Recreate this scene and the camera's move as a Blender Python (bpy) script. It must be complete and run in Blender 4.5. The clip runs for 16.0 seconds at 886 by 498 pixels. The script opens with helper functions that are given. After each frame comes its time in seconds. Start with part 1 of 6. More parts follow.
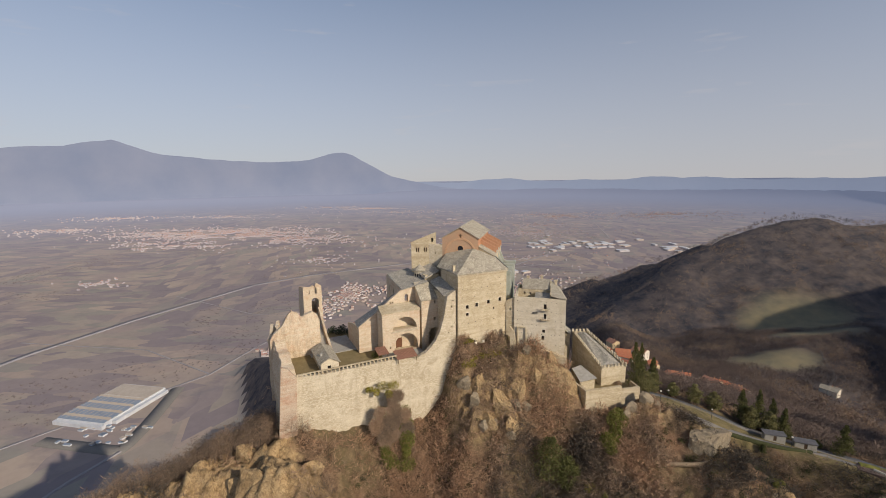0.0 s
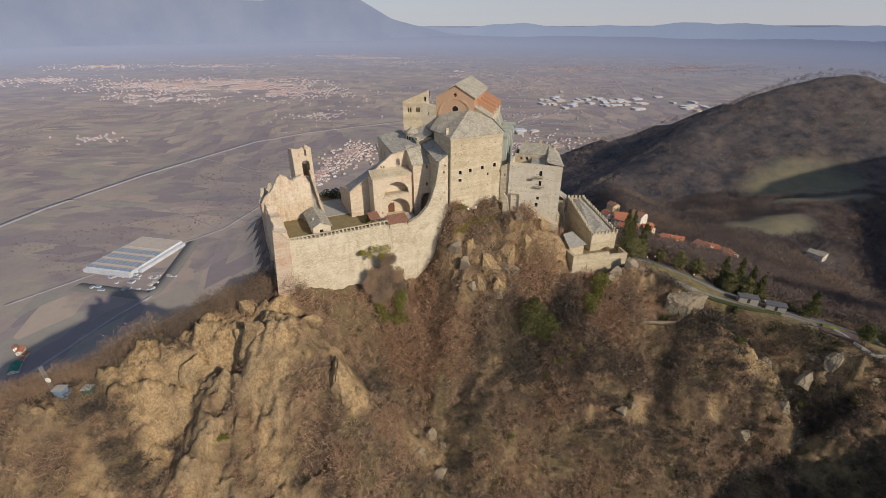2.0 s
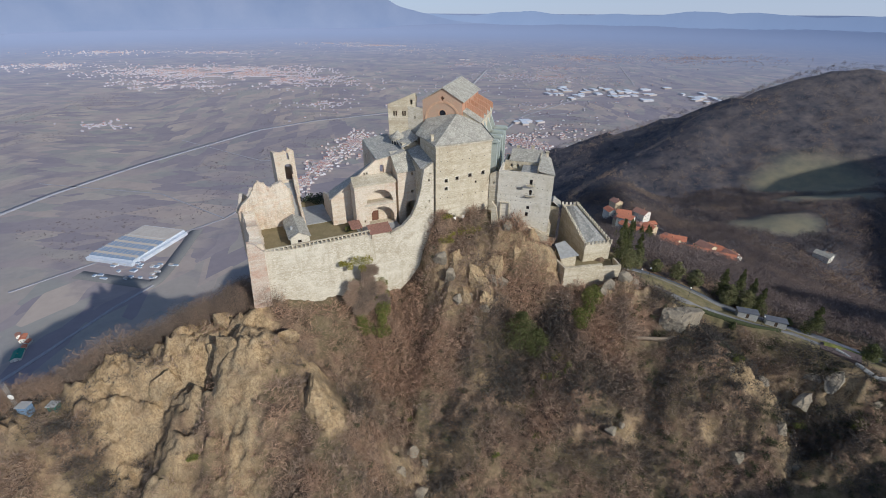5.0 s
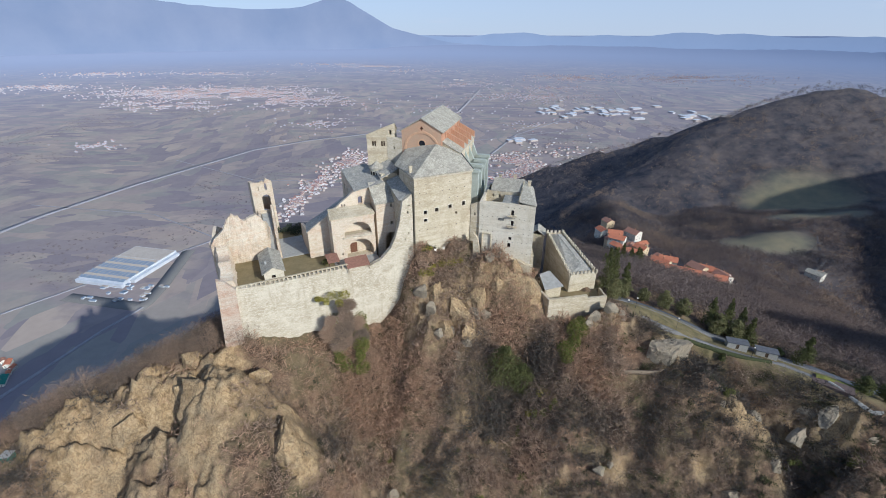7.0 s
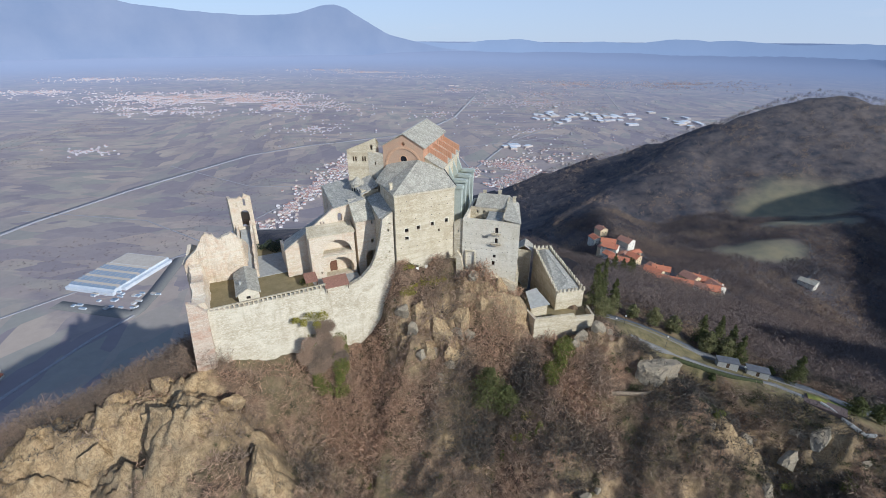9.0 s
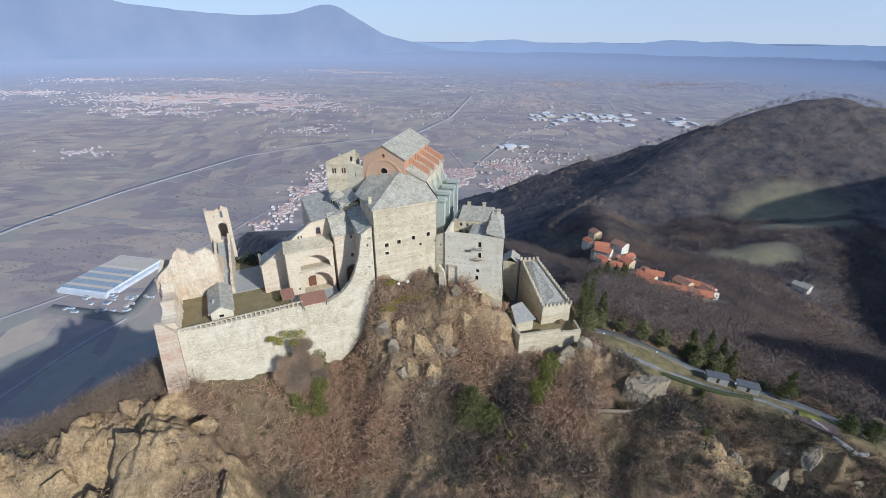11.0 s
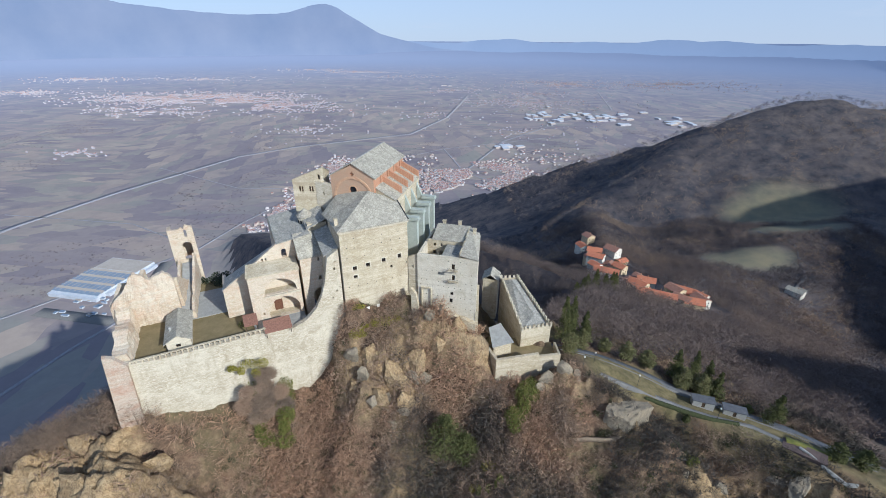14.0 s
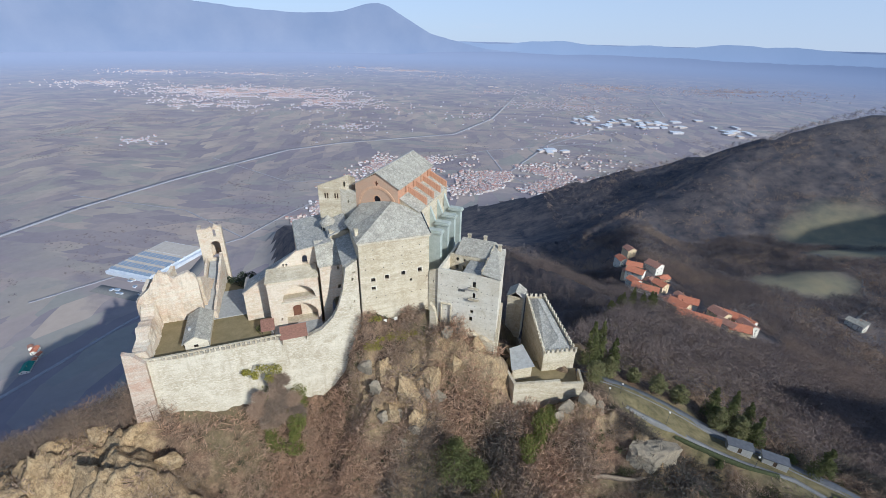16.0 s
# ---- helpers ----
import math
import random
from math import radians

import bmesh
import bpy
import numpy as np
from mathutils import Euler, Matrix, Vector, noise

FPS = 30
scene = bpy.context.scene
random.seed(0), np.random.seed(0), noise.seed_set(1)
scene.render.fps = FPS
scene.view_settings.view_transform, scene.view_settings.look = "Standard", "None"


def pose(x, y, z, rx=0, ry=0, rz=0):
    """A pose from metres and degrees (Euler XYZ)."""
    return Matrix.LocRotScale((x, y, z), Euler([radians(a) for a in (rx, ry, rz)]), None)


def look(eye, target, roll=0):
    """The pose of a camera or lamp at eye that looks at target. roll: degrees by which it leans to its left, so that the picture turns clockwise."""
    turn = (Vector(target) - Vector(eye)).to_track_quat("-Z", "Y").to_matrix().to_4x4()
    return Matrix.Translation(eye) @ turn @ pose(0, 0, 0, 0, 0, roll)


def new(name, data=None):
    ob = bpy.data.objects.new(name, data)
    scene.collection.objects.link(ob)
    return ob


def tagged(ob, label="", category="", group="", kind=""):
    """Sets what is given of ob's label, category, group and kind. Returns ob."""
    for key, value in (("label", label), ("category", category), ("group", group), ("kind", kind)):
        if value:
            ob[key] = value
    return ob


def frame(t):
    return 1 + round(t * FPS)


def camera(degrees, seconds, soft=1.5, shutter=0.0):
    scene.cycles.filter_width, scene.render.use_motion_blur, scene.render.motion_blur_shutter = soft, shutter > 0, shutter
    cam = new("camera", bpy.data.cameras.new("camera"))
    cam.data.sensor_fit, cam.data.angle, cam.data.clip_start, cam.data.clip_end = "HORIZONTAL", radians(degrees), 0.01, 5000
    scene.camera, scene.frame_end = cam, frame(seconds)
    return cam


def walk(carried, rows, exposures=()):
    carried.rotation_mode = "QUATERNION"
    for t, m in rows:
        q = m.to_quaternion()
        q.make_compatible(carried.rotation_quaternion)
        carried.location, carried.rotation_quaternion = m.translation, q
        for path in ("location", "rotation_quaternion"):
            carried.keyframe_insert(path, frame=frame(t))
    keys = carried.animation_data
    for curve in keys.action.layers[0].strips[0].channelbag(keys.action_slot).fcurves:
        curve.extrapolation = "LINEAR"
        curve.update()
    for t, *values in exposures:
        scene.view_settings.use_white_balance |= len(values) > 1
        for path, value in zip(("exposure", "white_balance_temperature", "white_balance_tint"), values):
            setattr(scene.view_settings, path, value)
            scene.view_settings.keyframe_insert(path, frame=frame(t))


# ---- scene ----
cam = camera(90.2, 16.0, 0.8)
PATH = [
    (0, (-0.138, -1.586, 76.451), (-0.131, 0.386, 76.118), -0.6),
    (0.5, (1.092, -0.826, 76.523), (1.092, 1.119, 76.057), -0.5),
    (1, (2.197, 0.255, 76.65), (2.184, 2.143, 75.99), -0.3),
    (1.5, (3.18, 1.15, 76.95), (3.163, 2.97, 76.121), -0.2),
    (2, (4.383, 2.272, 77.391), (4.363, 4.043, 76.462), -0.1),
    (2.5, (5.368, 3.482, 77.872), (5.343, 5.214, 76.873), 0.1),
    (3, (6.248, 4.951, 78.252), (6.21, 6.654, 77.204), 0.2),
    (3.5, (7.212, 6.413, 78.822), (7.171, 8.098, 77.745), 0.4),
    (4, (8.494, 7.991, 79.409), (8.452, 9.695, 78.362), 0.3),
    (4.5, (9.567, 9.543, 80.136), (9.528, 11.272, 79.132), 0.3),
    (5, (10.681, 11.213, 80.732), (10.642, 12.962, 79.762), 0.3),
    (7.5, (16.697, 18.417, 83.948), (16.684, 20.206, 83.054), 0.2),
    (8, (17.659, 19.784, 84.405), (17.652, 21.576, 83.517), 0.3),
    (8.5, (18.821, 21.23, 84.885), (18.814, 23.023, 83.999), 0.3),
    (9, (19.968, 22.592, 85.44), (19.964, 24.387, 84.558), 0.3),
    (11.5, (25.962, 29.544, 88.273), (25.972, 31.339, 87.391), 0.4),
    (12, (27.296, 30.892, 88.684), (27.306, 32.687, 87.803), 0.4),
    (12.5, (28.421, 32.296, 89.137), (28.435, 34.092, 88.256), 0.4),
    (13, (29.679, 33.759, 89.779), (29.696, 35.554, 88.897), 0.4),
    (13.5, (30.891, 35.226, 90.454), (30.91, 37.02, 89.57), 0.4),
    (14, (32.198, 36.605, 91.18), (32.218, 38.399, 90.295), 0.4),
    (14.5, (33.409, 38.025, 91.758), (33.431, 39.818, 90.873), 0.4),
    (15, (34.516, 39.514, 92.356), (34.523, 41.307, 91.471), 0.5),
    (15.5, (35.443, 41.158, 92.861), (35.385, 42.95, 91.975), 0.8),
    (16, (36.339, 42.666, 93.274), (36.19, 44.452, 92.387), 1.4),
]
EXPOSURES = [(0.0, -0.30, 7050, 11.0), (1.5, -0.27, 6950, 10.0), (2.5, -0.30, 6500, 9.0), (3.5, -0.28, 5980, 8.0), (5.0, -0.18, 5560, 6.5), (7.5, 0.02, 5400, 5.0), (16.0, 0.07, 5310, 4.2)]
walk(cam, [(t, look(eye, target, roll)) for t, eye, target, roll in PATH], EXPOSURES)

# ---- light ----
SUN_AZ, SUN_EL = 132.0, 27.5          # degrees clockwise from +y, and above the horizon
az, el = radians(SUN_AZ), radians(SUN_EL)
to_sun = Vector((math.sin(az) * math.cos(el), math.cos(az) * math.cos(el), math.sin(el)))
sun_data = bpy.data.lights.new("sun", "SUN")
sun_data.energy, sun_data.angle, sun_data.color = 4.6, radians(0.6), (1.0, 0.91, 0.80)
sun = new("sun", sun_data)
sun.matrix_world = look(to_sun * 500, (0, 0, 0))

world = bpy.data.worlds.new("world")
scene.world = world
world.use_nodes = True
wn, wl = world.node_tree.nodes, world.node_tree.links
sky = wn.new("ShaderNodeTexSky")
sky.sky_type, sky.sun_disc = "NISHITA", False
sky.sun_elevation, sky.sun_rotation = el, az
sky.altitude, sky.air_density, sky.dust_density, sky.ozone_density = 300, 1.0, 0.6, 2.0
# the sky is looked up a little above each direction, so that the hazy horizon stays bright down to the plain
geo = wn.new("ShaderNodeTexCoord")
lift = wn.new("ShaderNodeMapping")
lift.inputs["Location"].default_value = (0, 0, 0.07)
wl.new(geo.outputs["Generated"], lift.inputs["Vector"])
wl.new(lift.outputs[0], sky.inputs["Vector"])
# thin haze whitens the sky, most of all low down
dim = wn.new("ShaderNodeMix")
dim.data_type, dim.blend_type = "RGBA", "MULTIPLY"
dim.inputs[0].default_value, dim.inputs[7].default_value = 1.0, (0.155, 0.155, 0.155, 1)
wl.new(sky.outputs[0], dim.inputs[6])
parts = wn.new("ShaderNodeSeparateXYZ")
wl.new(geo.outputs["Generated"], parts.inputs[0])
fade = wn.new("ShaderNodeMapRange")
fade.inputs["From Min"].default_value, fade.inputs["From Max"].default_value = -0.05, 0.40
fade.inputs["To Min"].default_value, fade.inputs["To Max"].default_value = 0.9, 0.15
wl.new(parts.outputs["Z"], fade.inputs["Value"])
hazy = wn.new("ShaderNodeMix")
hazy.data_type = "RGBA"
hazy.inputs[7].default_value = (0.55, 0.545, 0.62, 1)
wl.new(fade.outputs[0], hazy.inputs[0])
wl.new(dim.outputs[2], hazy.inputs[6])
# a few thin clouds low over the mountains
stretch = wn.new("ShaderNodeMapping")
stretch.inputs["Scale"].default_value = (3.0, 3.0, 22.0)
wl.new(geo.outputs["Generated"], stretch.inputs["Vector"])
puffs = wn.new("ShaderNodeTexNoise")
puffs.inputs["Scale"].default_value, puffs.inputs["Detail"].default_value = 1.6, 5.0
wl.new(stretch.outputs[0], puffs.inputs["Vector"])
cloud = wn.new("ShaderNodeMapRange")
cloud.inputs["From Min"].default_value, cloud.inputs["From Max"].default_value = 0.64, 0.78
cloud.inputs["To Max"].default_value = 0.35
wl.new(puffs.outputs["Fac"], cloud.inputs["Value"])
clouded = wn.new("ShaderNodeMix")
clouded.data_type = "RGBA"
clouded.inputs[7].default_value = (0.66, 0.64, 0.68, 1)
wl.new(cloud.outputs[0], clouded.inputs[0])
wl.new(hazy.outputs[2], clouded.inputs[6])
wn["Background"].inputs["Strength"].default_value = 1.0
wl.new(clouded.outputs[2], wn["Background"].inputs["Color"])

# ---- materials ----
def lin(r, g, b):
    return tuple(((c / 255 + 0.055) / 1.055) ** 2.4 if c > 10 else c / 3294 for c in (r, g, b)) + (1.0,)


class Mat:
    """A small builder for node materials."""

    def __init__(self, name, rough=0.9):
        self.m = bpy.data.materials.new(name)
        self.m.use_nodes = True
        self.t = self.m.node_tree
        self.b = self.t.nodes["Principled BSDF"]
        self.b.inputs["Roughness"].default_value = rough
        self.b.inputs["Specular IOR Level"].default_value = 0.25
        self.co = self.t.nodes.new("ShaderNodeTexCoord").outputs["Object"]

    def node(self, kind, **sets):
        n = self.t.nodes.new(kind)
        for k, v in sets.items():
            if k in n.inputs:
                n.inputs[k].default_value = v
        return n

    def link(self, a, b):
        self.t.links.new(a, b)

    def uv(self):
        self.co = self.t.nodes.new("ShaderNodeTexCoord").outputs["UV"]

    def scaled(self, sx, sy, sz, rot=0.0):
        n = self.node("ShaderNodeMapping")
        n.inputs["Scale"].default_value = (sx, sy, sz)
        n.inputs["Rotation"].default_value = (0, 0, rot)
        self.link(self.co, n.inputs["Vector"])
        return n.outputs[0]

    def noise(self, scale, detail=4.0, rough=0.6, co=None, dist=0.0):
        n = self.node("ShaderNodeTexNoise", Scale=scale, Detail=detail, Roughness=rough, Distortion=dist)
        self.link(co or self.co, n.inputs["Vector"])
        return n.outputs["Fac"]

    def cells(self, scale, co=None, feature="F1", out="Color", rnd=1.0):
        n = self.node("ShaderNodeTexVoronoi", Scale=scale, Randomness=rnd)
        n.feature = feature
        self.link(co or self.co, n.inputs["Vector"])
        return n.outputs[out]

    def ramp(self, fac, *stops):
        n = self.node("ShaderNodeValToRGB")
        e = n.color_ramp.elements
        while len(e) < len(stops):
            e.new(0.5)
        for k, (p, c) in zip(e, stops):
            k.position, k.color = p, c
        self.link(fac, n.inputs[0])
        return n.outputs[0]

    def mix(self, fac, a, b, mode="MIX"):
        n = self.node("ShaderNodeMix")
        n.data_type, n.blend_type = "RGBA", mode
        for v, s in ((fac, n.inputs[0]), (a, n.inputs[6]), (b, n.inputs[7])):
            if isinstance(v, (float, int, tuple)):
                s.default_value = v
            else:
                self.link(v, s)
        return n.outputs[2]

    def done(self, colour, height=None, strength=0.5, distance=0.1):
        if isinstance(colour, tuple):
            self.b.inputs["Base Color"].default_value = colour
        else:
            self.link(colour, self.b.inputs["Base Color"])
        if height is not None:
            n = self.node("ShaderNodeBump", Strength=strength, Distance=distance)
            self.link(height, n.inputs["Height"])
            self.link(n.outputs[0], self.b.inputs["Normal"])
        return self.m


def grey(v):
    return (v, v, v, 1.0)


def stone_material(name, dark, mid, light, stain, joint=0.55, bands=0.55):
    m = Mat(name, 0.95)
    dark, mid, light, stain = (tuple(q * 0.86 for q in c[:3]) + (1.0,) for c in (dark, mid, light, stain))
    co = m.scaled(0.9, 0.9, 2.3)
    stones = m.cells(1.9, co)
    joints = m.ramp(m.cells(1.9, co, "DISTANCE_TO_EDGE", "Distance"), (0.0, grey(joint)), (0.12, grey(1)))
    sep = m.node("ShaderNodeSeparateColor")
    m.link(stones, sep.inputs[0])
    base = m.ramp(sep.outputs[0], (0.0, dark), (0.5, mid), (1.0, light))
    big = m.ramp(m.noise(0.13, 6, 0.7, dist=0.5), (0.42, grey(0)), (0.6, grey(0.85)))
    base = m.mix(big, base, light)
    course = m.ramp(m.noise(1.0, 5, 0.65, m.scaled(0.05, 0.05, 0.8), 0.4), (0.42, grey(0)), (0.68, grey(bands)))
    base = m.mix(course, base, stain)
    streak = m.ramp(m.noise(1.0, 4, 0.6, m.scaled(0.5, 0.5, 0.06)), (0.56, grey(0)), (0.8, grey(0.6)))
    base = m.mix(streak, base, stain)
    base = m.mix(m.ramp(m.noise(0.3, 7, 0.78, dist=0.8), (0.5, grey(0)), (0.68, grey(0.7))), base, stain)
    base = m.mix(0.5, base, joints, "MULTIPLY")
    grain = m.noise(3.5, 7, 0.8)
    base = m.mix(0.5, base, m.ramp(grain, (0.25, grey(0.5)), (0.7, grey(1.2))), "MULTIPLY")
    return m.done(base, m.mix(0.5, grain, joints), 0.5, 0.12)


def slab_roof(name, dark, light, lichen, row=0.7):
    m = Mat(name, 0.85)
    co = m.scaled(1.0, 1.0, 1.0)
    c = m.cells(1.25, co)
    sep = m.node("ShaderNodeSeparateColor")
    m.link(c, sep.inputs[0])
    edge = m.ramp(m.cells(1.25, co, "DISTANCE_TO_EDGE", "Distance"), (0.0, grey(0.45)), (0.1, grey(1)))
    base = m.ramp(sep.outputs[1], (0.0, dark), (1.0, light))
    base = m.mix(m.ramp(m.noise(0.35, 5, 0.7), (0.45, grey(0)), (0.75, grey(0.7))), base, lichen)
    base = m.mix(0.6, base, edge, "MULTIPLY")
    g = m.noise(5, 5, 0.7)
    base = m.mix(0.45, base, m.ramp(g, (0.3, grey(0.6)), (0.7, grey(1.2))), "MULTIPLY")
    return m.done(base, m.mix(0.5, sep.outputs[2], edge), 0.6, 0.12)


def plain_material(name, a, b, scale=1.5, rough=0.85, bump=0.3, metal=0.0):
    m = Mat(name, rough)
    m.b.inputs["Metallic"].default_value = metal
    n1, n2 = m.noise(scale, 5, 0.65), m.noise(scale * 9, 3, 0.6)
    c = m.mix(m.ramp(n1, (0.3, grey(0)), (0.7, grey(1))), a, b)
    c = m.mix(0.3, c, m.ramp(n2, (0.3, grey(0.6)), (0.7, grey(1.2))), "MULTIPLY")
    return m.done(c, n2, bump, 0.05)


def brick_material(name):
    m = Mat(name, 0.9)
    n = m.node("ShaderNodeTexBrick", Scale=3.2)
    m.link(m.co, n.inputs["Vector"])
    n.inputs["Color1"].default_value, n.inputs["Color2"].default_value = lin(178, 128, 98), lin(194, 146, 116)
    n.inputs["Mortar"].default_value = lin(186, 156, 128)
    c = m.mix(m.ramp(m.noise(0.4, 5, 0.7), (0.4, grey(0)), (0.75, grey(0.6))), n.outputs[0], lin(198, 148, 114))
    c = m.mix(0.4, c, m.ramp(m.noise(2.5, 5, 0.7), (0.3, grey(0.65)), (0.7, grey(1.15))), "MULTIPLY")
    return m.done(c, m.noise(6, 4), 0.4, 0.05)


STONE = stone_material("stone_masonry", lin(198, 181, 150), lin(214, 198, 165), lin(227, 213, 184), lin(176, 155, 124), 0.65, 0.5)
STONE_PALE = stone_material("pale_stone_masonry", lin(196, 181, 153), lin(211, 197, 170), lin(230, 218, 193), lin(176, 157, 128), 0.78, 0.2)
RUIN_RED = stone_material("reddish_weathered_stone", lin(198, 176, 152), lin(210, 188, 164), lin(218, 202, 180), lin(194, 148, 120))
RUIN = stone_material("ruined_rubble_stone", lin(204, 184, 155), lin(218, 200, 172), lin(229, 214, 189), lin(208, 172, 142), 0.75, 0.4)
SLATE = slab_roof("stone_slab_roofing", lin(156, 148, 132), lin(186, 177, 158), lin(200, 190, 168))
SLATE_BLUE = slab_roof("blue_grey_slab_roofing", lin(146, 142, 133), lin(176, 170, 158), lin(184, 176, 158))
BRICK = brick_material("orange_brick")
BRICK_TRIM = plain_material("pale_brick_trim", lin(206, 168, 134), lin(190, 148, 114))
COPPER_GREY = plain_material("green_grey_render", lin(160, 166, 154), lin(182, 185, 174), 0.5)
TILE_RED = plain_material("terracotta_tiles", lin(128, 92, 76), lin(166, 124, 104), 2.5)
WOOD_RED = plain_material("red_brown_wood", lin(92, 62, 46), lin(118, 82, 62), 3.0)
WOOD_DARK = plain_material("dark_wood", lin(70, 56, 44), lin(96, 78, 60), 3.0)
IRON = plain_material("dark_iron", lin(50, 48, 46), lin(70, 68, 66), 4.0, 0.5)
CEMENT = plain_material("grey_cement", lin(150, 147, 140), lin(174, 170, 161), 0.8)
GUEST_STONE = stone_material("limewashed_stone", lin(224, 210, 183), lin(234, 221, 195), lin(241, 230, 208), lin(202, 186, 156), 0.75, 0.4)
WHITE_PLASTER = plain_material("pale_plaster", lin(214, 204, 186), lin(232, 226, 212), 0.6)
OCHRE_PLASTER = plain_material("ochre_plaster", lin(206, 180, 140), lin(220, 198, 164), 0.6)
GRASS = plain_material("dry_lawn", lin(122, 108, 76), lin(142, 126, 92), 0.35, 0.95)
LEAF = plain_material("ivy_leaves", lin(84, 88, 40), lin(132, 128, 64), 0.6)
LEAF_YELLOW = plain_material("yellow_green_shrub_leaves", lin(120, 112, 40), lin(150, 140, 60), 0.6)
NEEDLE = plain_material("dark_conifer_needles", lin(66, 70, 38), lin(102, 101, 56), 0.5)
EVERGREEN_DARK = plain_material("shaded_evergreen_leaves", lin(44, 52, 40), lin(70, 76, 54), 0.5)
NEEDLE_BLUE = plain_material("olive_conifer_needles", lin(96, 96, 58), lin(134, 126, 84), 0.5)
BARK = plain_material("grey_bark", lin(96, 84, 70), lin(124, 112, 96), 2.0)
ASPHALT = plain_material("road_asphalt", lin(88, 88, 92), lin(108, 107, 108), 0.8)

glass = Mat("dark_window_glass", 0.15)
glass.b.inputs["Specular IOR Level"].default_value = 0.5
GLASS = glass.done(lin(28, 30, 34))


def twig_material(name, a, b, c, vary=0.6):
    m = Mat(name, 0.95)
    at = m.node("ShaderNodeAttribute")
    at.attribute_name = "tone"
    col = m.ramp(at.outputs["Fac"], (0.0, a), (0.5, b), (1.0, c))
    g = m.node("ShaderNodeNewGeometry")
    col = m.mix(vary, col, m.ramp(g.outputs["Random Per Island"], (0.0, grey(0.55)), (1.0, grey(1.25))), "MULTIPLY")
    return m.done(col)


TWIG = twig_material("leafless_scrub_twigs", lin(84, 77, 69), lin(150, 127, 106), lin(168, 135, 108), 0.55)
WOODS = twig_material("leafless_wood_twigs", lin(84, 76, 73), lin(110, 97, 91), lin(128, 110, 98), 0.3)
# far crowns: the bluish dark tone has distance haze painted in
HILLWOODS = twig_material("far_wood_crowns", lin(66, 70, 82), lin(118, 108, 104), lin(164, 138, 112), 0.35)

EVERGREEN = twig_material("dark_evergreen_leaves", lin(52, 56, 40), lin(72, 74, 48), lin(92, 90, 56))
HEDGEMAT = twig_material("valley_hedge_twigs", lin(118, 108, 110), lin(130, 118, 116), lin(144, 130, 122))


def rock_colour(m, cracks=True):
    big = m.noise(0.09, 6, 0.7)
    fine = m.noise(0.9, 8, 0.75, dist=0.8)
    c = m.ramp(fine, (0.28, lin(112, 90, 62)), (0.46, lin(168, 140, 102)), (0.7, lin(198, 172, 130)))
    c = m.mix(m.ramp(big, (0.42, grey(0)), (0.66, grey(0.7))), c, lin(146, 130, 104))
    c = m.mix(m.ramp(m.noise(0.28, 6, 0.7, dist=0.5), (0.5, grey(0)), (0.66, grey(0.75))), c, lin(120, 96, 66))
    c = m.mix(m.ramp(m.noise(2.6, 6, 0.75), (0.5, grey(0)), (0.72, grey(0.45))), c, lin(112, 98, 78))
    if cracks:
        seam = m.noise(0.5, 5, 0.6, m.scaled(1, 1, 0.45, 0.4), 1.5)
        line = m.ramp(seam, (0.46, grey(1)), (0.5, grey(0.3)), (0.54, grey(1)))
        c = m.mix(0.6, c, line, "MULTIPLY")
    return c, fine


m = Mat("weathered_tan_rock", 0.95)
c, fine = rock_colour(m)
ROCK = m.done(c, fine, 0.8, 0.5)

# the rock colour mixed towards grey
m = Mat("grey_mixed_rock", 0.95)
c, fine = rock_colour(m)
ROCK_GREY = m.done(m.mix(0.6, c, lin(140, 134, 120)), fine, 0.9, 0.5)

m = Mat("hillside_litter_and_rock", 0.97)
c, fine = rock_colour(m)
litter = m.ramp(m.noise(0.5, 8, 0.78), (0.32, lin(50, 41, 34)), (0.5, lin(108, 88, 70)), (0.68, lin(158, 132, 104)))
litter = m.mix(0.6, litter, m.ramp(m.noise(3.2, 6, 0.8), (0.35, grey(0.6)), (0.65, grey(1.2))), "MULTIPLY")
litter = m.mix(m.ramp(m.noise(0.12, 4, 0.6), (0.5, grey(0)), (0.66, grey(0.45))), litter, lin(124, 95, 74))
litter = m.mix(m.ramp(m.noise(0.07, 6, 0.65), (0.45, grey(0)), (0.62, grey(0.6))), litter, lin(104, 96, 66))
verge = m.ramp(m.noise(0.4, 6, 0.7), (0.35, lin(96, 88, 60)), (0.65, lin(132, 118, 84)))
# the wooded ground's bluish dark tone also carries painted haze
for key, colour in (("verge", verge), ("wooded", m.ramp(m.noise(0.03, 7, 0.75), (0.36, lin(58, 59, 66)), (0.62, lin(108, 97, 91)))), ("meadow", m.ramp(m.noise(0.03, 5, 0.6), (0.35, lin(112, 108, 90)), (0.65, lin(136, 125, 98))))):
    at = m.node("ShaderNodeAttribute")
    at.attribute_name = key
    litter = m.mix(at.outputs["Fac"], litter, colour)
at = m.node("ShaderNodeAttribute")
at.attribute_name = "bare"
HILL = m.done(m.mix(at.outputs["Fac"], litter, c), fine, 0.8, 0.5)

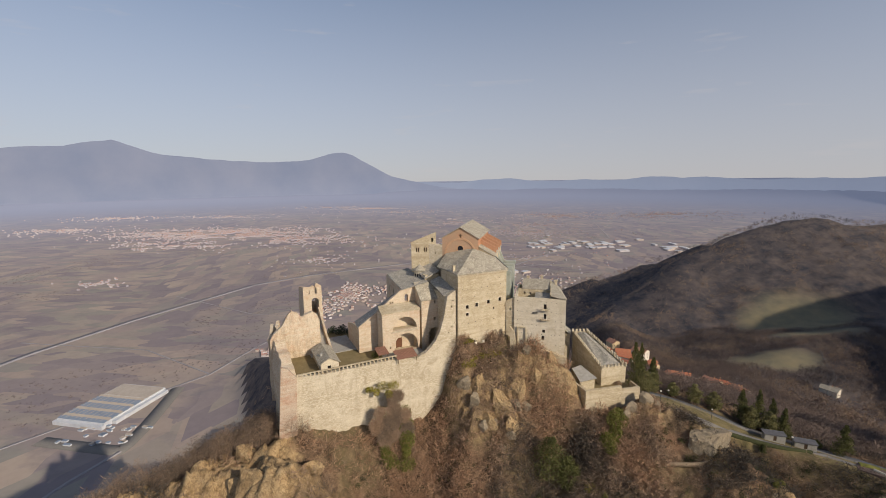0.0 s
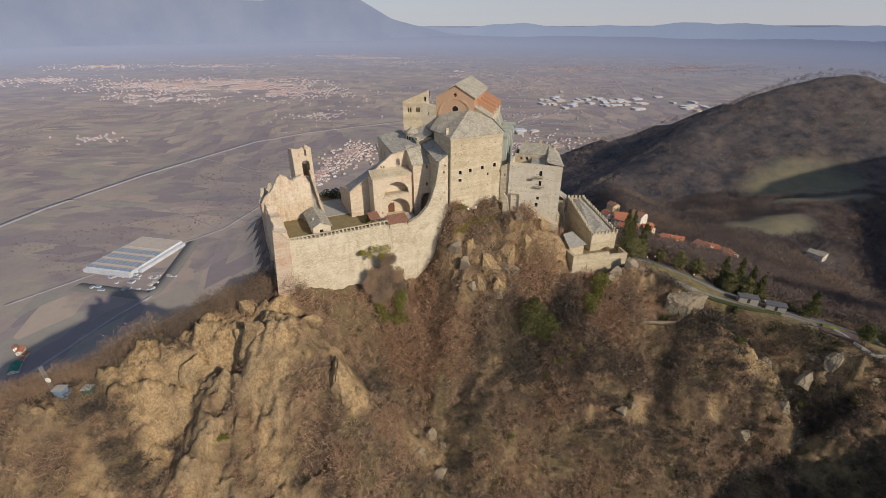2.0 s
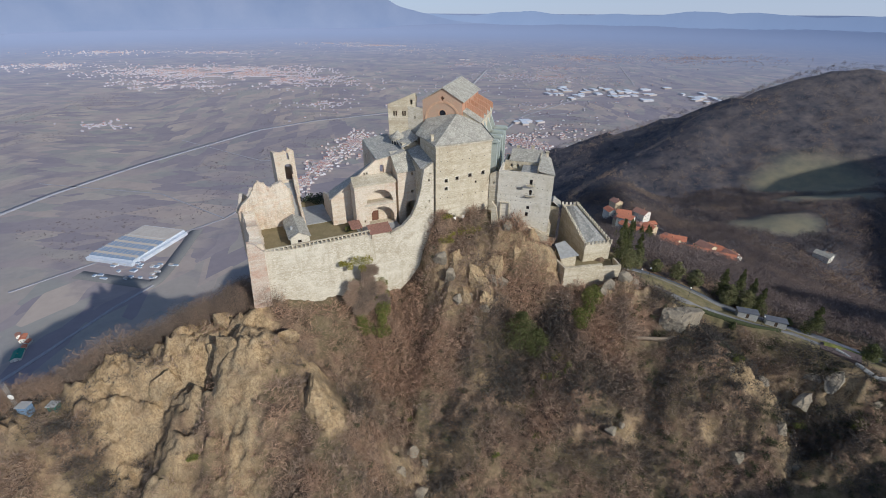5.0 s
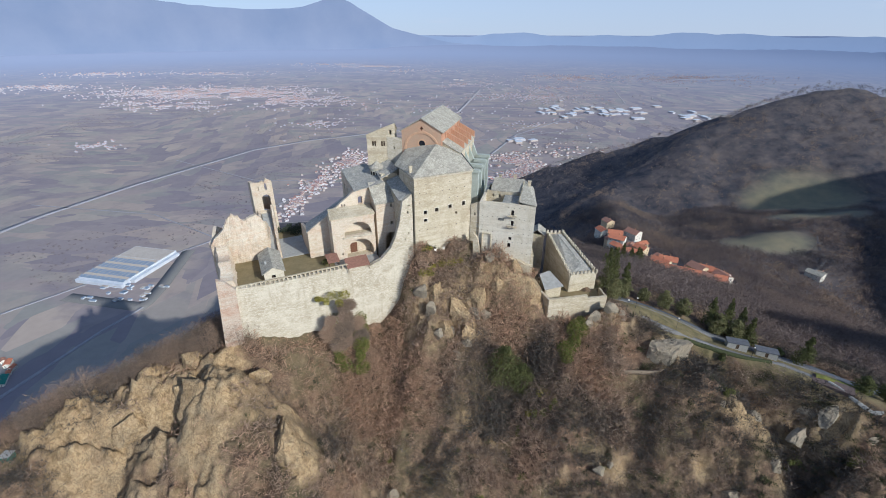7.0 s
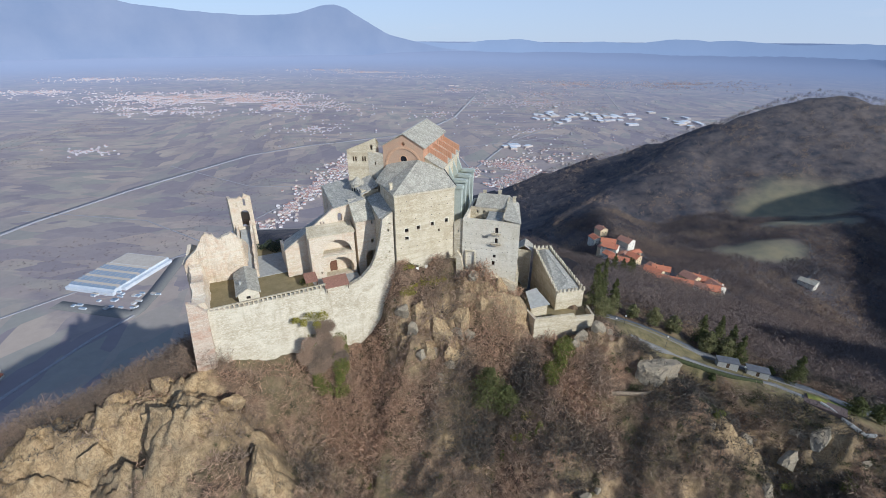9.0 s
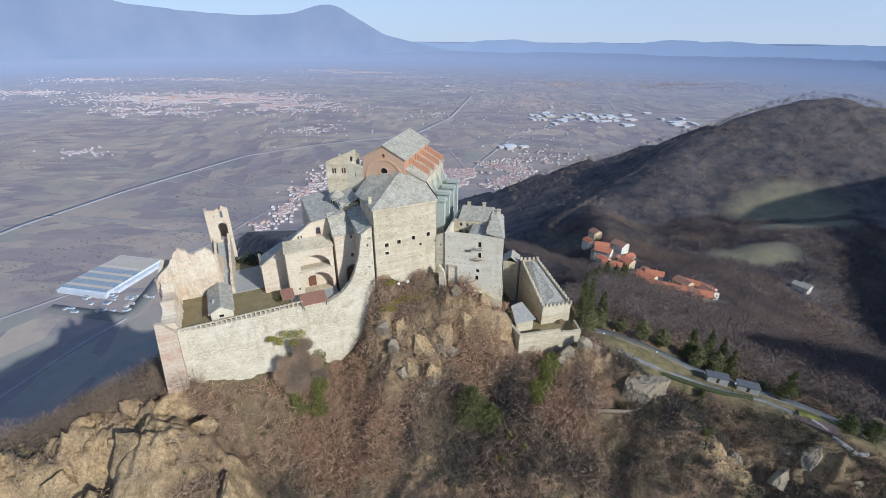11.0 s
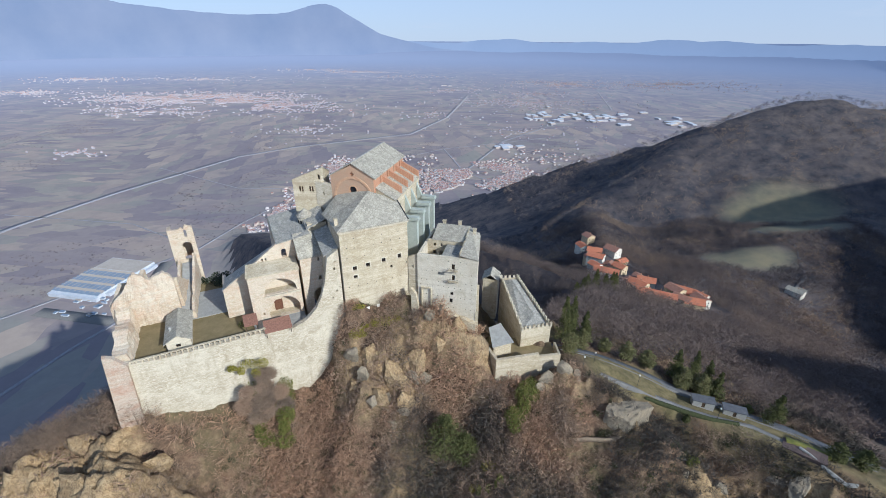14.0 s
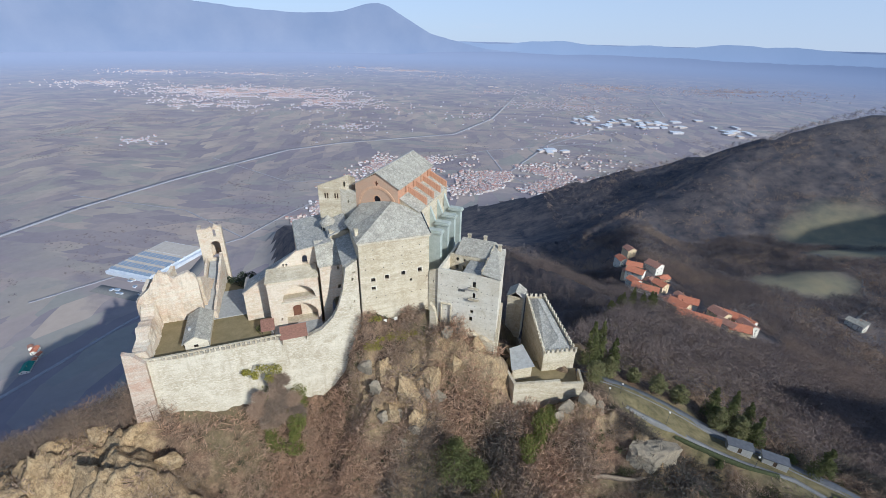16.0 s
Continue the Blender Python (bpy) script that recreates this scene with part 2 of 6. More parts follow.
# valley fields: strips of ploughed earth, meadow and stubble, tinted by painted haze, in true plan coordinates (km)
# from the uv map
def field_colour(m):
    m.uv()
    wob = m.node("ShaderNodeVectorMath")
    wob.operation = "MULTIPLY_ADD"
    nz = m.node("ShaderNodeTexNoise", Scale=2.0, Detail=2.0)
    m.link(m.co, nz.inputs["Vector"])
    m.link(nz.outputs["Color"], wob.inputs[0])
    wob.inputs[1].default_value = (0.05, 0.05, 0)
    m.link(m.co, wob.inputs[2])
    m.co = wob.outputs[0]
    layers = []
    for sx, sy, turn in ((6.5, 17.0, 0.5), (15.0, 6.0, 0.95)):
        co = m.scaled(sx, sy, 1.0, turn)
        n = m.node("ShaderNodeTexVoronoi", Scale=1.0, Randomness=0.75)
        n.distance = "CHEBYCHEV"
        m.link(co, n.inputs["Vector"])
        sep = m.node("ShaderNodeSeparateColor")
        m.link(n.outputs["Color"], sep.inputs[0])
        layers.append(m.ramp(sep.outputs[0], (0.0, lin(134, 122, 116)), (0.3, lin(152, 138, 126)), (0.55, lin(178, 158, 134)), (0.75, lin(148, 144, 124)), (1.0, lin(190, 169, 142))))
    pick = m.ramp(m.noise(1.1, 2, 0.5), (0.48, grey(0)), (0.52, grey(1)))
    c = m.mix(pick, layers[0], layers[1])
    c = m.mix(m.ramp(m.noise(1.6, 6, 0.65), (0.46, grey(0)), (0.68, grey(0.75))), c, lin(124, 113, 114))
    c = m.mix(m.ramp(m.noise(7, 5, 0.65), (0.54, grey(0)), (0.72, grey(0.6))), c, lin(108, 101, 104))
    # lilac-blue mixed into the base colour for the haze over the valley
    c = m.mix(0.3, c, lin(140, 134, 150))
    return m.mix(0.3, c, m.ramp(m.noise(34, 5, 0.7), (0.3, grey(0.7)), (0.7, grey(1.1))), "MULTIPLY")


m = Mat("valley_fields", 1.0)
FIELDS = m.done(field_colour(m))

# the distance beyond the valley: a plain backdrop, its haze painted into base colour and emission, growing with
# distance
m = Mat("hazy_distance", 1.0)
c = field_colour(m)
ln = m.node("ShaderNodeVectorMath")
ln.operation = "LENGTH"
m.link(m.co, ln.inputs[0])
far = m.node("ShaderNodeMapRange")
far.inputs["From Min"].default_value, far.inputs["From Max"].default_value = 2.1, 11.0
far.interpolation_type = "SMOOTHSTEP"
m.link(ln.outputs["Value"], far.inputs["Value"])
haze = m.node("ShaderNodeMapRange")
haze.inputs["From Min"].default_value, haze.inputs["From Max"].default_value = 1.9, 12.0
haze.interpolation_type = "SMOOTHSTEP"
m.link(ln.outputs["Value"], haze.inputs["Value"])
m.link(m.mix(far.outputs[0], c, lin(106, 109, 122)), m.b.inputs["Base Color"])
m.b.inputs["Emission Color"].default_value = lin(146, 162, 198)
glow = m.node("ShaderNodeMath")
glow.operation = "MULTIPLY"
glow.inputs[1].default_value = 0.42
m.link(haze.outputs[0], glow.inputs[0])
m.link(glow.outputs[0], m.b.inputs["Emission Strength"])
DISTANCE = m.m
# far hills: haze painted as a bluish emission, a little stronger at the foot
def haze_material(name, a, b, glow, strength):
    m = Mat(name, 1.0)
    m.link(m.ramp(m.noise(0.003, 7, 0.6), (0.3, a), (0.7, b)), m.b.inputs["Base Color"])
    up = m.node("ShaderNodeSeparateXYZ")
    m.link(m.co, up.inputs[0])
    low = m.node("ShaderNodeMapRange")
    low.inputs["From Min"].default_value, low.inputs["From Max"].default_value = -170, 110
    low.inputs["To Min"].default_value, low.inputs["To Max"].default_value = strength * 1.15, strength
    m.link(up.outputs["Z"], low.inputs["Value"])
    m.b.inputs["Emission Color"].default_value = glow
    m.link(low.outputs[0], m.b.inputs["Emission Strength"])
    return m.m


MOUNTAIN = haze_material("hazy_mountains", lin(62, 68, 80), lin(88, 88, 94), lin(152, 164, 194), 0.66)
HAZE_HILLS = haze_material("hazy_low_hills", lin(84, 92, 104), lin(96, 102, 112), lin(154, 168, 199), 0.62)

# ---- building helpers ----
from mathutils.geometry import tessellate_polygon


def mesh_object(name, bm, material, parent=None, smooth=False):
    me = bpy.data.meshes.new(name)
    bm.normal_update()
    bm.to_mesh(me)
    bm.free()
    for mt in material if isinstance(material, (list, tuple)) else [material]:
        me.materials.append(mt)
    if smooth:
        me.shade_smooth()
    ob = new(name, me)
    ob.parent = parent
    return ob


def part(name, bm, material, parent, label=""):
    return tagged(mesh_object(name, bm, material, parent), label)


def thing(name, label, category, m=None, group="", kind=""):
    ob = new(name)
    ob.matrix_basis = m or Matrix()
    ob.empty_display_size = 0.5
    return tagged(ob, label, category, group, kind)


def array_mesh(name, verts, faces, material, attrs=None, uv=None):
    """A mesh from numpy arrays of vertices and equal-sided faces."""
    me = bpy.data.meshes.new(name)
    n = faces.shape[1]
    me.vertices.add(len(verts))
    me.vertices.foreach_set("co", verts.astype(np.float32).ravel())
    me.loops.add(faces.size)
    me.loops.foreach_set("vertex_index", faces.astype(np.int32).ravel())
    me.polygons.add(len(faces))
    me.polygons.foreach_set("loop_start", np.arange(0, faces.size, n, dtype=np.int32))
    for key, value in (attrs or {}).items():
        me.attributes.new(key, "FLOAT", "POINT").data.foreach_set("value", value.astype(np.float32))
    if uv is not None:
        me.uv_layers.new(name="plan").data.foreach_set("uv", uv[faces.ravel()].astype(np.float32).ravel())
    me.update(calc_edges=True)
    for mt in material if isinstance(material, (list, tuple)) else [material]:
        me.materials.append(mt)
    return new(name, me)


def box(bm, x0, x1, y0, y1, z0, z1):
    v = [bm.verts.new(p) for p in ((x0, y0, z0), (x1, y0, z0), (x1, y1, z0), (x0, y1, z0), (x0, y0, z1), (x1, y0, z1), (x1, y1, z1), (x0, y1, z1))]
    for f in ((3, 2, 1, 0), (4, 5, 6, 7), (0, 1, 5, 4), (1, 2, 6, 5), (2, 3, 7, 6), (3, 0, 4, 7)):
        bm.faces.new([v[i] for i in f])
    return bm


def boxes(*list_of):
    bm = bmesh.new()
    for b in list_of:
        box(bm, *b)
    return bm


def rough_line(pts, amp=0.25, step=1.2, seed=0):
    """A broken, weathered line through the points."""
    rnd = random.Random(seed)
    out = []
    for (a, b), (c, d) in zip(pts, pts[1:]):
        n = max(1, int(math.hypot(c - a, d - b) / step))
        for k in range(n):
            j = amp if k else amp * 0.4
            out.append((a + (c - a) * k / n + rnd.uniform(-j, j) * 0.5, b + (d - b) * k / n + rnd.uniform(-j, j)))
    return out + [pts[-1]]


def arch(x0, x1, z0, top, n=12):
    """The outline of an opening with a round or segmental head."""
    mid, half = (x0 + x1) / 2, (x1 - x0) / 2
    rise = min(half, top - z0)
    spring = top - rise
    return [(x0, z0)] + [(mid - half * math.cos(math.pi * k / n), spring + rise * math.sin(math.pi * k / n)) for k in range(n + 1)] + [(x1, z0)]


def rect(x0, x1, z0, z1):
    return [(x0, z0), (x0, z1), (x1, z1), (x1, z0)]


def disc(x, z, r, n=20):
    return [(x + r * math.cos(2 * math.pi * k / n), z + r * math.sin(2 * math.pi * k / n)) for k in range(n)]


def wall(bm, outline, holes=(), y=0.0, thick=0.8, m=None):
    """An upright wall in the local x-z plane from y to y + thick, with any outline and openings right through it."""
    m = m or Matrix()
    loops = [[Vector((a, b, 0)) for a, b in lp] for lp in (outline, *holes)]
    flat = [p for lp in loops for p in lp]
    tris = tessellate_polygon(loops)
    front = [bm.verts.new(m @ Vector((p.x, y, p.y))) for p in flat]
    back = [bm.verts.new(m @ Vector((p.x, y + thick, p.y))) for p in flat]
    made = []
    for t in tris:
        for vs in ([front[i] for i in t], [back[i] for i in reversed(t)]):
            try:
                made.append(bm.faces.new(vs))
            except ValueError:
                pass
    k = 0
    for lp in loops:
        n = len(lp)
        for i in range(n):
            a, b = k + i, k + (i + 1) % n
            made.append(bm.faces.new((front[a], front[b], back[b], back[a])))
        k += n
    bmesh.ops.recalc_face_normals(bm, faces=made)
    return bm


def slab(bm, pts, thick=0.25):
    """A roof plane from its corners, with thickness below."""
    top = [bm.verts.new(p) for p in pts]
    low = [bm.verts.new((p[0], p[1], p[2] - thick)) for p in pts]
    made = [bm.faces.new(top), bm.faces.new(list(reversed(low)))]
    n = len(pts)
    made += [bm.faces.new((top[i], low[i], low[(i + 1) % n], top[(i + 1) % n])) for i in range(n)]
    bmesh.ops.recalc_face_normals(bm, faces=made)
    return bm


def turned(x, y, angle):
    """A wall frame that starts at x, y and runs along the angle."""
    return Matrix.Translation((x, y, 0)) @ Matrix.Rotation(radians(angle), 4, "Z")


# ---- ground ----
EYE_MID = np.array((18.0, 20.0, 84.0))
NEAR_R = 2600.0
VALLEY = -500.0


def shrink(p):
    """Draws the far distance in along its own lines of sight, so that thirty kilometres fit into five."""
    d = p - EYE_MID
    r = np.hypot(d[:, 0], d[:, 1])
    far = np.maximum(r - NEAR_R, 0)
    s = np.where(r > NEAR_R, (NEAR_R + 2050 * (1 - np.exp(-far / 2050))) / np.maximum(r, 1), 1.0)
    return EYE_MID + d * s[:, None]


def hash2(ix, iy):
    h = np.sin(ix * 127.1 + iy * 311.7) * 43758.5453
    return h - np.floor(h)


def vnoise(x, y):
    ix, iy = np.floor(x), np.floor(y)
    fx, fy = x - ix, y - iy
    fx, fy = fx * fx * (3 - 2 * fx), fy * fy * (3 - 2 * fy)
    a, b = hash2(ix, iy), hash2(ix + 1, iy)
    c, d = hash2(ix, iy + 1), hash2(ix + 1, iy + 1)
    return (a + (b - a) * fx) * (1 - fy) + (c + (d - c) * fx) * fy


def fractal(x, y, size, octaves=5, gain=0.5, ridged=False):
    total, amp, norm = 0.0, 1.0, 0.0
    for k in range(octaves):
        f = 2.0 ** k / size
        v = vnoise(x * f * 0.8 + y * f * 0.6 + 17.3 * k, -x * f * 0.6 + y * f * 0.8 + 9.1 * k)
        total = total + amp * ((1 - np.abs(2 * v - 1)) if ridged else v)
        norm += amp
        amp *= gain
    return total / norm


# crest lines as (x, y, z), with the fall on their left and right sides
CRESTS = [
    ([(-190, 40, -55), (-102, 89, -15), (-74, 109, -9), (-50, 117, -2), (-38, 131, 1), (-10, 147, 0), (6, 152, 9), (28, 160, 13), (50, 162, -3)], 0.7, 1.4),
    ([(62, 158, -4), (78, 149, -6), (102, 148, -17), (140, 128, -21), (190, 100, -28), (330, 30, -60)], 0.42, 1.4),
    ([(-50, 108, -1), (-40, 106, -4), (-27, 97, -17), (-23, 90, -40)], 1.4, 1.25),
    ([(6, 145.0, 18.0), (14, 148.4, 18.5), (25, 153.4, 17)], 2.0, 3.0),
    ([(15, 146, 12), (22, 143, 4), (25, 134, -20)], 1.7, 1.5),
    ([(80, 143, -7), (91, 135, -12), (114, 121, -28), (124, 103, -55)], 1.4, 1.4),
    ([(166, 124, -26), (144, 108, -37), (114, 97, -55)], 1.2, 1.5),
    # unseen spur on the right, added to shade the lower right slope
    ([(212, 95, -20), (198, 60, -6), (186, 20, 2), (170, -40, 0)], 1.3, 1.3),
    # unseen hill on the right, added to shade the woods past the lane
    ([(300, 90, 45), (420, 60, 60), (700, -60, 90)], 0.9, 0.9),
    ([(-60, 98, -12), (-66, 84, -28), (-70, 72, -42)], 1.1, 1.1),
    ([(43, 147, 1), (49, 140.6, -3.5), (60, 140.5, -4.5), (72, 143.5, -5)], 1.4, 1.3),
    ([(26, 148.6, 14.5), (35, 147.4, 12.0), (43, 146.8, 8.5)], 2.4, 2.6),
    ([(56, 140, -5), (60, 133, -19)], 1.6, 1.6),
    ([(120, 300, -75), (190, 410, -118), (250, 560, -152), (300, 760, -190)], 0.6, 0.33),
    ([(136, 325, -79), (100, 360, -80), (64, 398, -87), (40, 480, -130)], 0.75, 0.8),
    ([(190, 330, -105), (370, 480, -148), (700, 640, -150), (1300, 500, -60)], 0.3, 0.22),
    ([(104, 567, -228), (165, 658, -226), (237, 742, -206), (368, 844, -172), (501, 914, -114), (633, 963, -74), (729, 982, -42), (788, 987, -31), (852, 960, -38), (915, 941, -44), (1272, 871, -37)], 0.75, 0.42),
    # mountain out of view to the right, heights set for its shade on the hill
    ([(520, -420, 140), (880, -40, 150), (1080, 220, 208), (1350, 300, 242), (2000, 700, 290)], 0.7, 0.7),
]


LANE = [(72, 160), (82, 159), (94, 157), (106, 154.6), (116, 151.8), (128, 147), (146, 139), (163, 126), (185, 111), (205, 99)]


def road_gap(x, y):
    """Distance from the lane and the footpath beside it."""
    gap = np.full(np.shape(x), 1e6)
    for (ax, ay), (bx, by) in zip(LANE[1:], LANE[2:]):
        ay, by = ay - 5.5, by - 5.5
        dx, dy = bx - ax, by - ay
        t = np.clip(((x - ax) * dx + (y - ay) * dy) / (dx * dx + dy * dy), 0, 1)
        gap = np.minimum(gap, np.hypot(x - ax - t * dx, y - ay - t * dy))
    return gap


def rocky(x, y):
    """Where bare rock breaks out: the left crest, the foot of the walls and scattered knolls."""
    n = fractal(x + 300, y + 100, 24, 4, 0.6)
    m = np.clip((-27 - x - (y - 100) * 0.4) / 14 + (n - 0.5) * 4, 0, 1) * np.clip((y - 46) / 15, 0, 1) * np.clip((x + 150) / 20, 0, 1)
    m = m * (0.75 + 0.25 * np.clip((y - 82) / 12, 0, 1))
    for cx, cy, rx, ry, top in ((-24, 96, 7, 8, 1), (9, 136, 7, 6, 0.75), (20, 138, 8, 6, 0.85), (36, 146, 12, 5, 0.9), (58, 138, 12, 5, 0.6), (78, 141, 7, 4, 0.7), (91, 135, 7, 5, 1), (112, 122, 9, 6, 0.9), (124, 104, 12, 6, 0.9), (142, 118, 14, 8, 1), (-2, 97, 8, 5, 0.8), (20, 118, 6, 4, 0.6), (70, 112, 7, 4, 0.6), (96, 112, 6, 4, 0.8)):
        m = np.maximum(m, top * np.clip(1.6 - 1.3 * np.hypot((x - cx) / rx, (y - cy) / ry) + (n - 0.5) * 2.5, 0, 1))
    return m


def blocks(x, y, size, amp, sharp=14.0):
    """Leaning slabs with rounded steps between them, as split and weathered rock has."""
    wx = x + (fractal(x + 31, y, size * 0.7, 3, 0.6) - 0.5) * size * 0.5
    wy = y + (fractal(x, y + 77, size * 0.7, 3, 0.6) - 0.5) * size * 0.5
    px, py = (wx * 0.9 + wy * 0.44) / size, (-wx * 0.44 + wy * 0.9) / size * 1.4
    ix, iy = np.floor(px), np.floor(py)
    total, weight = 0.0, 1e-9
    for dx in (-1, 0, 1):
        for dy in (-1, 0, 1):
            jx, jy = ix + dx, iy + dy
            qx, qy = jx + hash2(jx, jy), jy + hash2(jx + 57, jy + 13)
            w = np.exp(-sharp * ((px - qx) ** 2 + (py - qy) ** 2))
            lean = (px - qx) * (hash2(jx + 3, jy) - 0.5) * 1.6 + (py - qy) * (hash2(jx, jy + 5) - 0.1) * 1.4
            total, weight = total + w * (hash2(jx + 7, jy + 91) - 0.5 + 0.7 * lean), weight + w
    return amp * total / weight


def meadow(x, y):
    """Open grass among the hill's woods."""
    m = np.zeros(np.shape(x))
    for cx, cy, rx, ry in ((395, 500, 48, 26), (590, 690, 75, 60), (540, 600, 60, 30)):
        m = np.maximum(m, 1.3 - np.hypot((x - cx) / rx, (y - cy) / ry) + (fractal(x, y, 60, 3) - 0.5) * 0.8)
    return np.clip(m * 2, 0, 1)


def height(x, y):
    """The ground's height, smooth forms and broken rock together."""
    best = np.full(x.shape, -900.0)
    for pts, left, right in CRESTS:
        crest = np.full(x.shape, -900.0)
        for k, ((ax, ay, az_), (bx, by, bz)) in enumerate(zip(pts, pts[1:])):
            dx, dy = bx - ax, by - ay
            t = ((x - ax) * dx + (y - ay) * dy) / (dx * dx + dy * dy)
            over = np.maximum(-t, 0) * math.hypot(dx, dy) * (1.2 if k == 0 else 0.0)
            t = np.clip(t, 0, 1)
            d = np.hypot(x - ax - t * dx, y - ay - t * dy)
            side = (x - ax) * dy - (y - ay) * dx
            w = 0.5 + 0.5 * np.clip(side / (np.hypot(dx, dy) * 8), -1, 1)
            slope = left + (right - left) * w
            if left < 0.5:
                if k == 0:
                    behind = over
                over = behind
            if pts is CRESTS[0][0]:
                over = over + np.maximum(d - 32, 0) * (1 - w) * 1.5
            crest = np.maximum(crest, az_ + (bz - az_) * t - slope * (np.sqrt(d * d + 9) - 3) - over)
        hi, lo = np.maximum(best, crest), np.minimum(best, crest)
        best = hi + 3.0 * np.log1p(np.exp(-(hi - lo) / 3.0)) * 0.6
    above = np.clip((best - VALLEY) / 60, 0, 1)
    near = np.clip(1.4 - np.hypot(x - 20, y - 120) / 260, 0, 1)
    rough = (fractal(x, y, 26, 5, 0.55, True) - 0.62) * 13 * near + (fractal(x + 50, y, 5, 4, 0.6, True) - 0.6) * 3.0 * near
    rough = rough + (fractal(x, y, 180, 4) - 0.5) * 36 * (1 - near) * np.clip((x + 0.25 * y - 260) / 300, 0, 1)
    calm = np.clip((road_gap(x, y) - 8) / 8, 0.06, 1)
    best = best + (rough + rocky(x, y) * (blocks(x, y, 10.0, 3.4, 15.0) + blocks(x + 40, y, 4.0, 2.0, 17.0) + blocks(x - 70, y + 15, 1.9, 1.0, 12.0) + (fractal(x + 9, y, 3.0, 4, 0.65, True) - 0.6) * 1.5)) * above * calm
    return np.where(best < VALLEY + 2, VALLEY, best)


def bareness(x, y, slope):
    """Where rock shows instead of litter and scrub."""
    near = np.clip(1.6 - np.hypot(x - 20, y - 110) / 150, 0, 1)
    patch = fractal(x + 5, y + 60, 7, 4, 0.65) - 0.5
    knoll = np.clip((fractal(x + 211, y - 40, 8, 4, 0.6) - 0.66) * 9, 0, 0.7) * np.clip((90 - x) / 40, 0.2, 1)
    turf = np.clip((fractal(x - 90, y + 33, 15, 4, 0.6) - 0.44) * 6, 0, 1) * np.clip((104 - y) / 14, 0, 1) * np.clip((-20 - x) / 10, 0, 1)
    return np.clip(rocky(x, y) * 1.25 - 0.2 + patch * 1.7 * np.clip(rocky(x, y) * 3, 0, 1) + np.clip((slope - 2.4) * 0.3, 0, 0.3) + knoll - 0.9 * turf, 0, 1) * near


def spread(lo, hi, step, out_lo, out_hi, grow=1.045):
    mid = list(np.arange(lo, hi + step / 2, step))
    for sign, end in ((1, out_hi), (-1, out_lo)):
        s, p = step, mid[-1] if sign > 0 else mid[0]
        while (p - end) * sign < 0:
            s = min(s * grow, 600)
            p += sign * s
            mid.append(p) if sign > 0 else mid.insert(0, p)
    return np.array(mid)


gx, gy = spread(-118, 160, 0.68, -26000, 26000, 1.05), spread(62, 158, 0.68, -1500, 34000, 1.05)
X, Y = np.meshgrid(gx, gy)
X, Y = X.ravel(), Y.ravel()
Z = height(X, Y)
nx, ny = len(gx), len(gy)
Zg = Z.reshape(ny, nx)
steep = np.hypot(np.gradient(Zg, gx, axis=1), np.gradient(Zg, gy, axis=0)).ravel()
q = np.arange((nx - 1) * (ny - 1))
q = q + q // (nx - 1)
quads = np.stack([q, q + 1, q + nx + 1, q + nx], 1)
true_r = np.hypot(X - 18, Y - 20)
plan = np.stack([X, Y], 1) / 1000
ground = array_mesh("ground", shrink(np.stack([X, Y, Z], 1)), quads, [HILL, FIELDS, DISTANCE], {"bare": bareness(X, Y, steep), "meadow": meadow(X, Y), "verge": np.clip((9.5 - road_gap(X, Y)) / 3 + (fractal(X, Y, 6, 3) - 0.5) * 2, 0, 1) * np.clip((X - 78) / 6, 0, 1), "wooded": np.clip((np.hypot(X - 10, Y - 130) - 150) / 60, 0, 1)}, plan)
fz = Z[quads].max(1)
# the left foot takes the paler field colour higher up, to lighten its shade
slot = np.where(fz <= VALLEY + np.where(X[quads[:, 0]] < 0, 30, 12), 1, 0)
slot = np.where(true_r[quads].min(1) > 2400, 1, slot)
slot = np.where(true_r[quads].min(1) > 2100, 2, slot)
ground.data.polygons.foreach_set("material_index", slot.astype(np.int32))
ground.data.shade_smooth()
tagged(ground, "brown wooded mountainside falling to a wide valley of winter fields", "ground", kind="structure")


def ground_z(x, y):
    return float(height(np.array([float(x)]), np.array([float(y)]))[0])


# far mountains along the horizon: azimuth and elevation of the skyline in degrees
SKYLINE = [(-80, 2.6), (-60, 3.0), (-50, 2.6), (-44, 2.8), (-40, 3.0), (-37.5, 3.55), (-36.2, 3.7), (-34.5, 3.2), (-32, 2.5), (-28, 2.1), (-24, 1.7), (-20.5, 1.45), (-17, 1.8), (-14.5, 2.3), (-12.4, 2.6), (-11.2, 2.3), (-9, 1.1), (-6.5, -0.2), (-4, -0.9), (-1, -1.4), (3, -1.75), (8, -2.2)]
SKYLINE_LOW = [(-14, -1.2), (-4, -1.0), (2, -0.9), (10, -0.8), (18, -0.85), (26, -0.8), (34, -0.8), (39, -0.8), (43, -0.7), (47, -0.6), (60, 0.2), (80, 0.8)]


